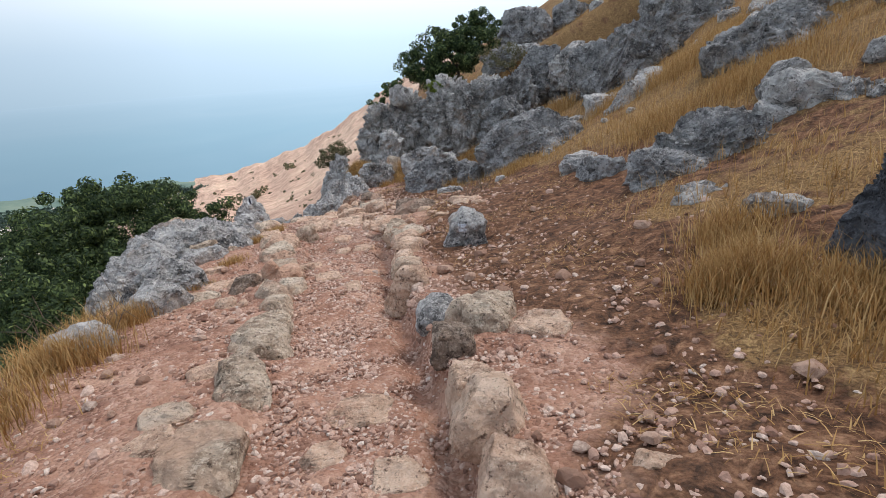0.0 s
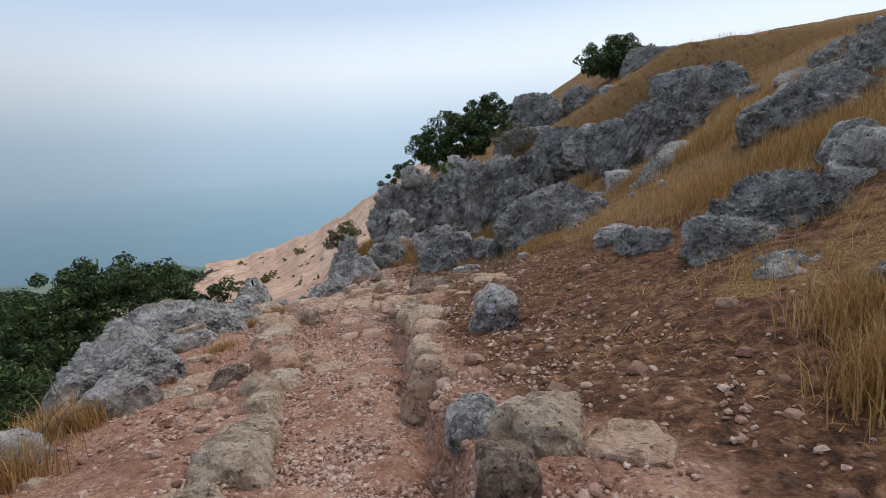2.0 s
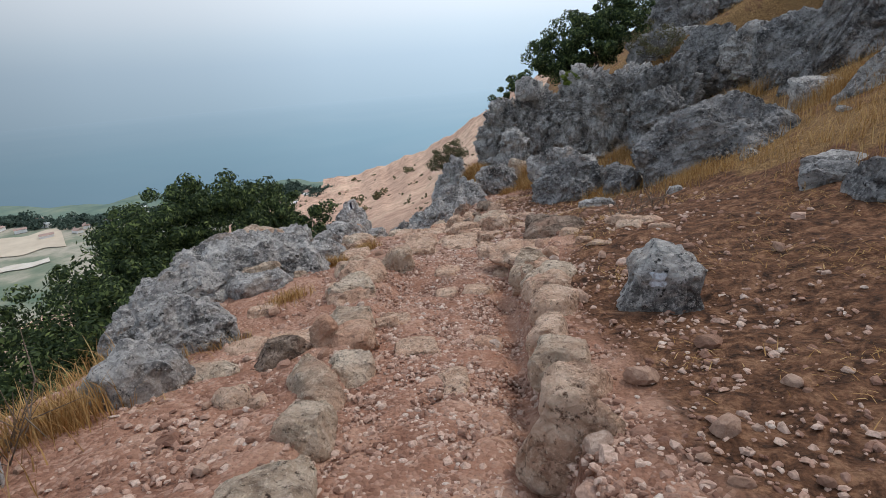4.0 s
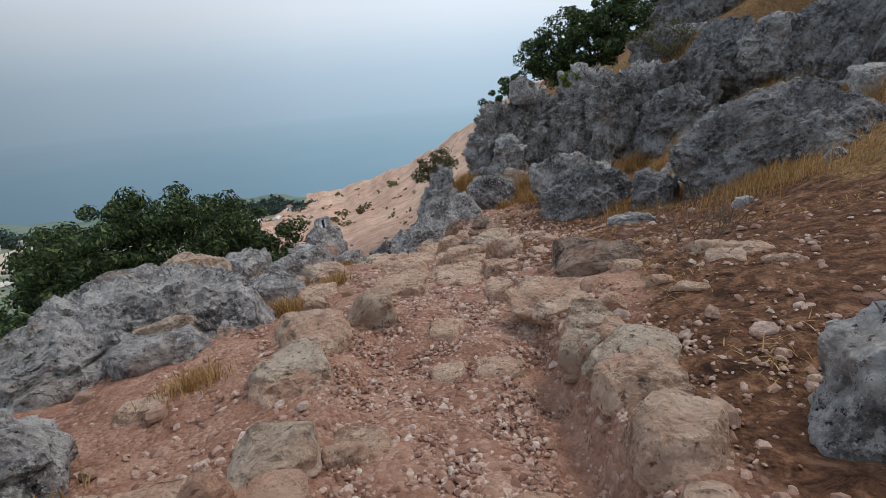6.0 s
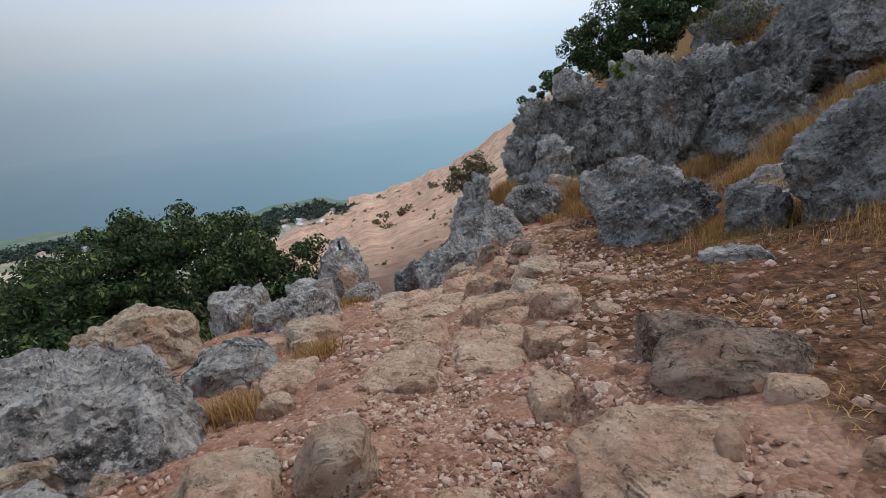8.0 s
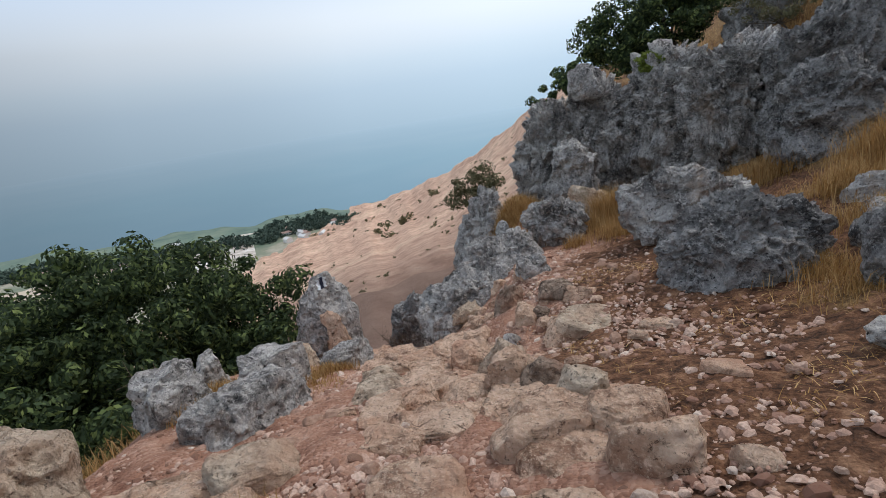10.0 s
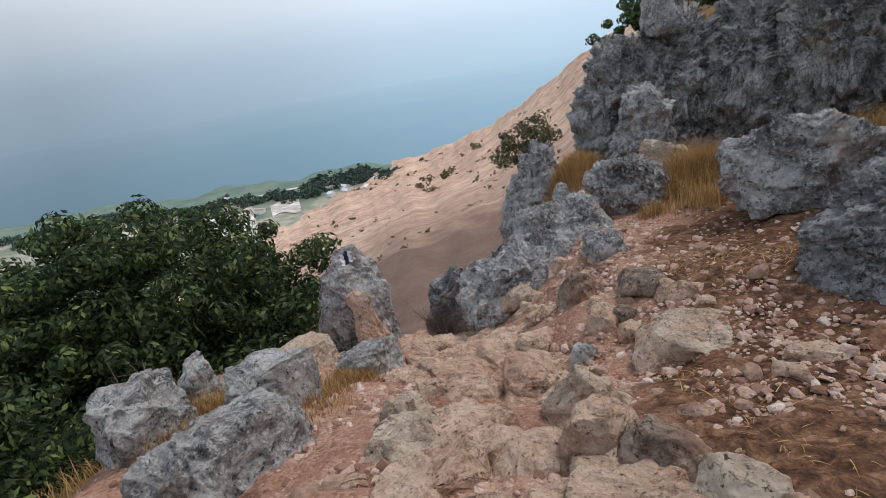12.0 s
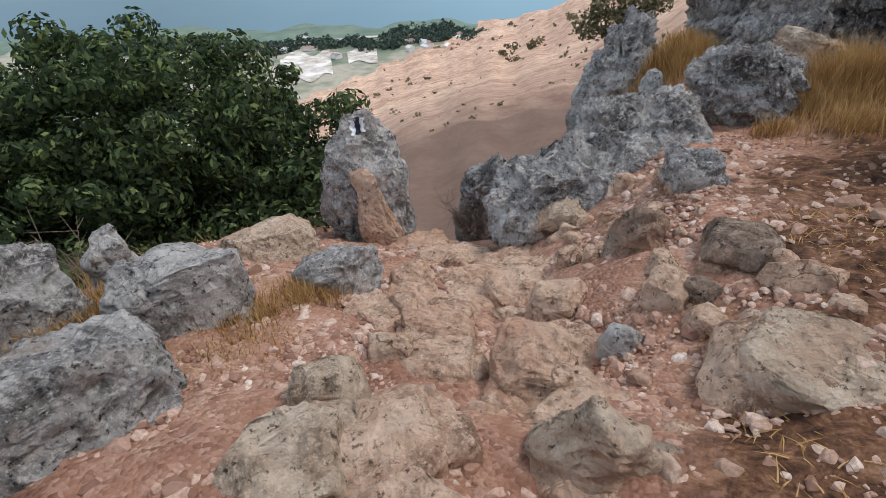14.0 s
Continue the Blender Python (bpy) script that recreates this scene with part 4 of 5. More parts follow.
rock("curb_stone", "tan block lining the uphill edge", -0.43, 5.69, -1.00, 0.33, 0.36, 0.20, -4, "pale", category="stone", flat=0.2, box=0.42, chips=15, rough=0.9, group=LINE, level=5)
rock("curb_stone", "pale block lining the uphill edge", -0.52, 6.10, -1.05, 0.26, 0.39, 0.19, -1, "tan", category="stone", flat=0.2, box=0.42, chips=15, rough=0.9, group=LINE, level=5)
rock("curb_stone", "angular tan block lining the uphill edge", -0.49, 6.57, -1.08, 0.35, 0.39, 0.19, -1, "tan", category="stone", flat=0.2, box=0.42, chips=15, rough=0.9, group=LINE, level=5)
rock("curb_stone", "flat tan block lining the uphill edge", -0.56, 7.04, -1.10, 0.39, 0.44, 0.17, 0, "tan", category="stone", flat=0.2, box=0.42, chips=15, rough=0.9, group=LINE, level=5)
rock("curb_stone", "rough tan block lining the uphill edge", -0.70, 7.53, -1.18, 0.37, 0.40, 0.19, 2, "tan", category="stone", box=0.42, chips=15, rough=0.9, group=LINE, level=5)
rock("curb_stone", "low tan block on the uphill edge", -0.35, 5.40, -0.96, 0.33, 0.37, 0.16, -8, "tan", category="stone", box=0.42, chips=15, rough=0.9, group=LINE, level=5)
rock("curb_block", "grey white weathered block", -0.74, 7.57, -1.22, 0.35, 0.57, 0.26, -11, "pale", category="stone", rough=1.3, box=0.42, chips=15, group=LINE, level=5)
rock("curb_block", "broad tan block beside the trail", -0.54, 7.29, -1.13, 0.42, 0.46, 0.16, -19, "pale", category="stone", box=0.42, chips=15, rough=0.9, group=LINE, level=5)
rock("curb_block", "long tan ledge across the slope", -0.90, 8.38, -1.27, 0.64, 0.71, 0.16, -32, "tan", category="stone", flat=0.3, box=0.5, chips=15, rough=0.9, group=LINE, level=5)
rock("curb_block", "tan block at the ledge end", -1.34, 9.16, -1.55, 0.34, 0.45, 0.15, 4, "tan", category="stone", box=0.42, chips=15, rough=0.9, group=LINE, level=5)
rock("loose_block", "brown stone in dry soil", -0.55, 8.02, -1.18, 0.22, 0.16, 0.13, -13, "tan", category="stone", box=0.42, chips=15, rough=0.9, level=4)
rock("loose_block", "flat tan stone in dry soil", -0.22, 8.28, -1.10, 0.22, 0.14, 0.07, -19, "tan", category="stone", box=0.42, chips=15, rough=0.9, level=4)
rock("loose_block", "tan stone among dry straw", -0.11, 8.10, -1.08, 0.25, 0.16, 0.07, -23, "tan", category="stone", box=0.42, chips=15, rough=0.9, level=4)
rock("loose_block", "flat brown stone among straw", 0.36, 8.67, -1.03, 0.39, 0.25, 0.08, -26, "tan", category="stone", box=0.42, chips=15, rough=0.9, level=5)
rock("pitted_rock", "pitted grey rock with a pale stone on it", -0.51, 8.95, -1.23, 0.76, 0.42, 0.20, -10, "brown", category="stone", rough=0.9, box=0.42, chips=15)
rock("loose_block", "pale tan stone leaning on a pitted rock", -0.36, 8.69, -1.15, 0.28, 0.18, 0.08, -14, "tan", category="stone", box=0.42, chips=15, rough=0.9, level=4)
rock("loose_block", "tan stone in the trail", -1.21, 8.51, -1.50, 0.25, 0.18, 0.07, 3, "tan", category="stone", box=0.42, chips=15, rough=0.9, level=4)
rock("loose_block", "cracked tan stone in the trail", -1.04, 8.15, -1.44, 0.29, 0.18, 0.10, -1, "tan", category="stone", box=0.42, chips=15, rough=0.9, level=4)
rock("loose_block", "brown boulder on the bend", -1.93, 10.81, -1.81, 0.65, 0.35, 0.22, 10, "tan", category="stone", box=0.42, chips=15, rough=0.9, level=5)
rock("loose_block", "dark brown rock beside the trail", -0.68, 9.32, -1.34, 0.62, 0.37, 0.26, -23, "brown", category="boulder", rough=0.9, level=5)
rock("loose_block", "reddish rock in the path", -2.29, 11.81, -2.12, 0.42, 0.31, 0.37, 11, "tan", category="stone", box=0.42, chips=15, rough=0.9, level=5)
rock("loose_block", "long reddish rock in the path", -1.79, 11.25, -1.90, 0.62, 0.34, 0.21, 5, "tan", category="stone", box=0.42, chips=15, rough=0.9, level=5)
rock("loose_block", "tan angular rock in the path", -1.44, 10.51, -1.66, 0.43, 0.27, 0.26, -0, "tan", category="stone", box=0.42, chips=15, rough=0.9, level=5)
rock("loose_block", "flat tan rock above the path", -1.06, 10.48, -1.60, 0.21, 0.14, 0.11, -7, "tan", category="stone", box=0.42, chips=15, rough=0.9, level=4)
rock("loose_block", "small tan block in the red soil", -1.79, 6.67, -1.29, 0.23, 0.16, 0.12, 25, "tan", category="stone", box=0.42, chips=15, rough=0.9, level=4)
rock("loose_block", "tan stone by the standing stone", 0.22, 8.50, -1.02, 0.30, 0.19, 0.09, -10, "tan", category="stone", box=0.42, chips=15, rough=0.9, level=5)
rock("loose_block", "pale stone on the dark soil", 0.50, 8.31, -0.97, 0.31, 0.19, 0.07, -14, "tan", category="stone", box=0.42, chips=15, rough=0.9, level=5)
rock("loose_block", "pale stone beside the pitted rock", 0.12, 8.72, -1.06, 0.32, 0.23, 0.14, -8, "tan", category="stone", box=0.42, chips=15, rough=0.9, level=5)
rock("loose_block", "tan rock on the bank edge", -1.20, 12.73, -2.05, 0.33, 0.21, 0.11, -15, "tan", category="stone", box=0.42, chips=15, rough=0.9, level=5)
rock("loose_block", "reddish rock in the dark soil", -0.94, 11.50, -1.76, 0.32, 0.20, 0.09, -29, "tan", category="stone", box=0.42, chips=15, rough=0.9, level=5)
rock("loose_block", "small red rock on the bank", -1.37, 12.49, -2.03, 0.20, 0.14, 0.09, -14, "tan", category="stone", box=0.42, chips=15, rough=0.9, level=4)
rock("loose_block", "tan rock among red rubble", -1.85, 12.14, -2.07, 0.22, 0.14, 0.08, -6, "tan", category="stone", box=0.42, chips=15, rough=0.9, level=4)
rock("loose_block", "tan rock beside the step block", -2.20, 13.77, -2.24, 0.22, 0.16, 0.10, 1, "tan", category="stone", box=0.42, chips=15, rough=0.9, level=4)
rock("loose_block", "tan stone on the trail edge", -3.47, 11.39, -2.06, 0.16, 0.12, 0.07, 33, "tan", category="stone", box=0.42, chips=15, rough=0.9, level=4)
rock("loose_block", "broken tan stone on the bank", -1.85, 13.51, -2.15, 0.19, 0.12, 0.05, -10, "tan", category="stone", box=0.42, chips=15, rough=0.9, level=4)
rock("loose_block", "loose tan stone on the bank", -1.68, 13.46, -2.10, 0.16, 0.11, 0.08, -14, "tan", category="stone", box=0.42, chips=15, rough=0.9, level=4)
rock("loose_block", "tan stone by the boulder", -2.21, 12.64, -2.29, 0.13, 0.09, 0.07, -2, "tan", category="stone", box=0.42, chips=15, rough=0.9, level=4)
rock("loose_block", "pale stone under the bank", -3.58, 13.96, -3.03, 0.16, 0.12, 0.16, 25, "tan", category="stone", box=0.42, chips=15, rough=0.9, level=4)
rock("loose_block", "tan stone set in the path wall", -3.30, 13.52, -2.82, 0.27, 0.17, 0.13, 23, "tan", category="stone", box=0.42, chips=15, rough=0.9, level=4)
rock("loose_block", "small tan stone on the slope", -4.37, 12.79, -2.56, 0.15, 0.11, 0.06, 51, "tan", category="stone", box=0.42, chips=15, rough=0.9, level=4)

# slabs and blocks in the trail
rock("step_boulder", "grey brown block tilted beside the steps", -2.50, 12.32, -2.33, 0.43, 0.30, 0.41, 7, "pale", category="boulder", lean=16, box=0.48, chips=15, rough=0.9, level=5)
rock("step_boulder", "dark brown block beside the steps", -2.06, 11.72, -2.06, 0.40, 0.28, 0.27, -2, "brown", category="boulder", lean=14, box=0.48, level=5)
rock("step_boulder", "weathered brown block beside the steps", -1.76, 11.35, -1.91, 0.36, 0.25, 0.29, -11, "pale", category="boulder", box=0.48, chips=15, rough=0.9, level=5)
rock("step_boulder", "broad flat tan block beside the steps", -1.59, 10.98, -1.79, 0.48, 0.45, 0.24, -18, "tan", category="boulder", flat=0.3, box=0.48, chips=15, rough=0.9, level=5)
rock("step_boulder", "flat topped tan block on the bank", -1.89, 13.03, -2.24, 0.58, 0.54, 0.18, -4, "tan", category="boulder", flat=0.35, box=0.42, chips=15, rough=0.9, level=5)
rock("step_boulder", "broad flat boulder with a grey end", -1.83, 13.13, -2.23, 0.66, 0.62, 0.21, -12, "pale", category="boulder", flat=0.3, box=0.48, chips=15, rough=0.9, level=5)
rock("step_boulder", "pale block beside the steps", -3.55, 12.20, -2.33, 0.34, 0.32, 0.24, 49, "pale", category="boulder", flat=0.2, box=0.42, chips=15, rough=0.9, level=5)
rock("step_boulder", "rough brown rock beside the steps", -2.26, 12.42, -2.23, 0.30, 0.21, 0.07, 0, "brown", category="boulder", level=5)
rock("trail_slab", "worn pale slab set in the trail", -0.51, 3.02, -0.79, 0.40, 0.38, 0.08, 13, "tan", category="slab", flat=0.4, box=0.42, chips=15, rough=0.9, group=STEP, level=5)
rock("trail_slab", "worn pale slab set in the trail", -0.60, 2.59, -0.72, 0.23, 0.21, 0.08, 18, "tan", category="slab", flat=0.4, box=0.42, chips=15, rough=0.9, group=STEP, level=4)
rock("trail_slab", "worn tan slab set in the trail", -0.23, 2.39, -0.67, 0.29, 0.25, 0.08, 10, "tan", category="slab", flat=0.4, box=0.42, chips=15, rough=0.9, group=STEP, level=4)
rock("trail_slab", "worn tan slab set in the trail", -1.44, 6.26, -1.25, 0.37, 0.34, 0.08, 21, "tan", category="slab", flat=0.4, box=0.42, chips=15, rough=0.9, group=STEP, level=5)
rock("trail_slab", "long worn slab set in the trail", -1.04, 5.70, -1.16, 0.20, 0.41, 0.08, 16, "tan", category="slab", flat=0.4, box=0.42, chips=15, rough=0.9, group=STEP, level=5)
rock("trail_slab", "worn tan slab set in the trail", -0.95, 6.46, -1.31, 0.24, 0.20, 0.08, 9, "tan", category="slab", flat=0.4, box=0.42, chips=15, rough=0.9, group=STEP, level=4)
rock("trail_slab", "worn tan slab set in the trail", -1.75, 6.76, -1.30, 0.26, 0.27, 0.08, 24, "tan", category="slab", flat=0.4, box=0.42, chips=15, rough=0.9, group=STEP, level=4)
rock("trail_slab", "worn tan slab set in the trail", -1.81, 9.75, -1.66, 0.52, 0.55, 0.14, 10, "tan", category="slab", flat=0.4, box=0.42, chips=15, rough=0.9, group=STEP, level=5)
rock("trail_slab", "worn tan slab set in the trail", -2.35, 9.47, -1.63, 0.62, 0.52, 0.14, 19, "tan", category="slab", flat=0.4, box=0.42, chips=15, rough=0.9, group=STEP, level=5)
rock("trail_slab", "worn tan slab set in the trail", -1.62, 8.11, -1.41, 0.30, 0.35, 0.10, 13, "tan", category="slab", flat=0.4, box=0.42, chips=15, rough=0.9, group=STEP, level=5)
rock("trail_slab", "worn tan slab set in the trail", -1.51, 7.56, -1.40, 0.22, 0.21, 0.10, 14, "tan", category="slab", flat=0.4, box=0.42, chips=15, rough=0.9, group=STEP, level=4)
rock("trail_slab", "worn tan slab set in the trail", -1.22, 7.61, -1.38, 0.29, 0.24, 0.10, 5, "tan", category="slab", flat=0.4, box=0.42, chips=15, rough=0.9, group=STEP, level=4)
rock("trail_slab", "worn tan slab set in the trail", -2.51, 10.28, -1.78, 0.50, 0.54, 0.16, 21, "tan", category="slab", flat=0.4, box=0.42, chips=15, rough=0.9, group=STEP, level=5)
rock("trail_slab", "flat tan slab set in the trail", -1.92, 10.09, -1.72, 0.63, 0.53, 0.16, 11, "tan", category="slab", flat=0.4, box=0.42, chips=15, rough=0.9, group=STEP, level=5)
rock("trail_slab", "worn tan slab set in the trail", -2.39, 9.64, -1.64, 0.53, 0.45, 0.16, 24, "tan", category="slab", flat=0.4, box=0.42, chips=15, rough=0.9, group=STEP, level=5)
rock("trail_slab", "worn tan slab set in the trail", -1.44, 9.93, -1.62, 0.38, 0.32, 0.18, 0, "tan", category="slab", flat=0.35, box=0.42, chips=15, rough=0.9, group=STEP, level=5)
rock("trail_slab", "worn tan slab set in the trail", -1.85, 10.66, -1.77, 0.51, 0.43, 0.13, 7, "tan", category="slab", flat=0.4, box=0.42, chips=15, rough=0.9, group=STEP, level=5)
rock("trail_slab", "broad worn slab set in the trail", -3.14, 11.29, -2.01, 0.38, 0.46, 0.16, 27, "tan", category="slab", flat=0.4, box=0.42, chips=15, rough=0.9, group=STEP, level=5)
rock("trail_slab", "broad worn slab set in the trail", -2.71, 11.13, -1.96, 0.57, 0.49, 0.18, 17, "tan", category="slab", flat=0.4, box=0.42, chips=15, rough=0.9, group=STEP, level=5)
rock("trail_slab", "broad worn slab set in the trail", -2.22, 11.38, -2.01, 0.50, 0.43, 0.16, 2, "tan", category="slab", flat=0.4, box=0.42, chips=15, rough=0.9, group=STEP, level=5)
rock("trail_slab", "worn tan slab set in the trail", -2.63, 11.70, -2.08, 0.41, 0.35, 0.14, 12, "tan", category="slab", flat=0.4, box=0.42, chips=15, rough=0.9, group=STEP, level=5)
rock("trail_slab", "worn tan slab set in the trail", -3.32, 12.69, -2.48, 0.44, 0.37, 0.16, 34, "tan", category="slab", flat=0.4, box=0.42, chips=15, rough=0.9, group=STEP, level=5)
rock("trail_slab", "worn tan slab set in the trail", -3.57, 13.27, -2.72, 0.40, 0.36, 0.16, 31, "tan", category="slab", flat=0.4, box=0.42, chips=15, rough=0.9, group=STEP, level=5)
rock("trail_slab", "worn tan slab set in the trail", -3.39, 11.94, -2.22, 0.41, 0.35, 0.16, 53, "pale", category="slab", flat=0.4, box=0.42, chips=15, rough=0.9, group=STEP, level=5)
rock("trail_slab", "worn tan slab set in the trail", -3.34, 11.75, -2.15, 0.48, 0.41, 0.16, 59, "pale", category="slab", flat=0.4, box=0.42, chips=15, rough=0.9, group=STEP, level=5)
rock("trail_slab", "worn tan slab set in the trail", -3.01, 12.09, -2.25, 0.43, 0.37, 0.14, 37, "tan", category="slab", flat=0.4, box=0.42, chips=15, rough=0.9, group=STEP, level=5)
rock("trail_slab", "tan rock rim of the steps", -3.55, 12.63, -2.47, 0.29, 0.25, 0.20, 40, "tan", category="slab", box=0.42, chips=15, rough=0.9, group=STEP, level=4)
rock("trail_slab", "tan rock rim of the steps", -3.81, 13.12, -2.66, 0.20, 0.25, 0.20, 37, "tan", category="slab", box=0.42, chips=15, rough=0.9, group=STEP, level=4)
rock("trail_slab", "worn tan slab set in the trail", -4.37, 14.55, -3.30, 0.49, 0.42, 0.16, 32, "tan", category="slab", flat=0.4, box=0.42, chips=15, rough=0.9, group=STEP, level=5)

# bedrock worn smooth by feet on the steep steps
rng = random.Random(4)
for i in range(30):
    y = 10.9 + i * 0.145 + rng.uniform(-0.1, 0.1)
    x = float(soft_interp(y, TRAIL_Y, TRAIL_X)) + rng.uniform(-0.62, 0.72)
    w = rng.uniform(0.36, 0.72)
    rock("bedrock_step", "worn pinkish bedrock hump in the trail", x, y, float(land(x, y)) - 0.05, w, w * rng.uniform(0.6, 0.9), rng.uniform(0.13, 0.24), rng.uniform(-20, 60), "tan",
         lean=rng.uniform(-8, 8), chips=8, flat=0.3, rough=1.1, category="bedrock", group="bedrock steps of the trail", level=5, box=0.55)

# half-sunk rocks up the slope
rng = random.Random(21)
for _ in range(95):
    y = rng.uniform(5.5, 25)
    x = float(soft_interp(y, TRAIL_Y, TRAIL_X)) + float(soft_interp(y, BENCH_Y, BENCH_X)) + rng.uniform(2.9, 10.5)
    s = 0.22 + 0.85 * rng.random() ** 2
    rock("slope_rock", "low grey rock half sunk in dry grass", x, y, float(land(x, y)) - 0.12 * s, s, s * rng.uniform(0.6, 0.9), s * rng.uniform(0.35, 0.65), rng.uniform(-60, 30), "grey",
         lean=rng.uniform(-14, 14), category="rock", group="half-sunk rocks on the slope", level=4, chips=8)

# ---------- painted trail mark ----------
def painted(name, host, label, category, stripes, x, y, z, yaw):
    """Stripes of paint laid on the face of a rock that looks at the trail."""
    mark = tagged(new(name), label, category)
    mark.matrix_world = pose(x, y, z, 0, 0, yaw)
    hv = np.array([host.matrix_world @ v.co for v in host.data.vertices])
    back = np.array(mark.matrix_world.inverted())
    hl = (np.c_[hv, np.ones(len(hv))] @ back.T)[:, :3]
    hl = hl[hl[:, 1] < 0.05]
    for part_name, x0, x1, z0, z1, mat in stripes:
        gx, gz = np.meshgrid(np.linspace(x0, x1, 6), np.linspace(z0, z1, 12))
        flat = np.stack([gx.ravel(), gz.ravel()], 1)
        near = [hl[np.argsort(((hl[:, (0, 2)] - q) ** 2).sum(1) + 0.0 * hl[:, 1])[:5]] for q in flat]
        depth = np.array([n[:2, 1].min() for n in near]) - 0.005
        p = np.stack([flat[:, 0] * (1 + 0.18 * np.sin(90 * flat[:, 1] + 2)) + 0.002 * np.sin(40 * flat[:, 1]), depth, flat[:, 1]], 1)
        i = np.arange(72).reshape(12, 6)
        f = np.stack([i[:-1, :-1], i[:-1, 1:], i[1:, 1:], i[1:, :-1]], -1).reshape(-1, 4)
        mesh_object(part_name, p, f, mat, mark)


painted("trail_mark", mark_rock, "white black white painted trail mark", "trail mark",
        (("white_stripe", -0.075, -0.028, 0, 0.15, WHITE_PAINT), ("black_stripe", -0.026, 0.026, -0.01, 0.16, BLACK_PAINT), ("white_stripe", 0.028, 0.072, 0, 0.15, WHITE_PAINT)),
        -5.80, 15.33, -2.46, 36)

painted("paint_smear", stand, "faded white paint smear on an upright stone", "paint", (("paint_patch", -0.05, 0.04, -0.03, 0.07, FADED_PAINT),), 0.23, 6.68, -0.79, -16)


# ---------- grasses ----------
def blades(name, label, roots, heights, spread, width, material=STRAW, seed=0, category="grass"):
    """Many bent tapering blades, each of five points."""
    rng = np.random.RandomState(seed)
    k = len(roots)
    a = rng.uniform(0, 2 * np.pi, k)
    lean_by = spread * rng.uniform(0.2, 1, k) * heights
    dx, dy = np.cos(a) * lean_by, np.sin(a) * lean_by
    side = np.stack([-np.sin(a), np.cos(a), np.zeros(k)], 1) * (width * rng.uniform(0.6, 1.4, k))[:, None] / 2
    up = np.array([0, 0, 1.0])
    mid = roots + np.stack([dx * 0.35, dy * 0.35, heights * 0.6], 1)
    tip = roots + np.stack([dx, dy, heights * rng.uniform(0.8, 1, k)], 1)
    v = np.stack([roots - side, roots + side, mid - side * 0.8, mid + side * 0.8, tip], 1).reshape(-1, 3)
    b = np.arange(k)[:, None] * 5
    f = np.concatenate([b + np.array([[0, 1, 3]]), b + np.array([[0, 3, 2]]), b + np.array([[2, 3, 4]])])
    return tagged(mesh_object(name, v, f, material), label, category, kind="stuff")


def tuft_roots(spots, rng):
    """spots: x, y, radius, count, height."""
    xy, h = [], []
    for x, y, r, n, tall in spots:
        q = rng.normal(size=(int(n * 1.7), 2)) * r * 0.5
        xy.append(q + (x, y))
        h.append(tall * rng.uniform(0.35, 1.0, int(n * 1.7)))
    xy, h = np.concatenate(xy), np.concatenate(h)
    return np.c_[xy, land(xy[:, 0], xy[:, 1]) - 0.02], h


def meadow():
    rng = np.random.RandomState(11)
    n = 1300000
    x = rng.uniform(-7.5, 14, n)
    y = rng.uniform(0.3, 30, n)
    c = straw_cover(x, y)
    clump = 0.45 + 0.6 * wave(x, y, 0.4, 21) + 0.35 * wave(x, y, 0.12, 22)
    near = np.clip(11.0 / np.hypot(x + 0.5, y - 3), 0.35, 1.0)
    keep = rng.rand(n) < np.clip(c * 1.6 - 0.25, 0, 1) * np.clip(clump, 0, 1) ** 1.6 * 0.5 * near
    x, y = x[keep], y[keep]
    h = 0.06 + 0.20 * rng.rand(len(x)) ** 1.5 + 0.14 * np.clip(wave(x, y, 0.8, 23), 0, 1)
    blades("dry_grass", "golden dry grass on the slope", np.c_[x, y, land(x, y) - 0.015], h, 1.1, 0.006, seed=12)


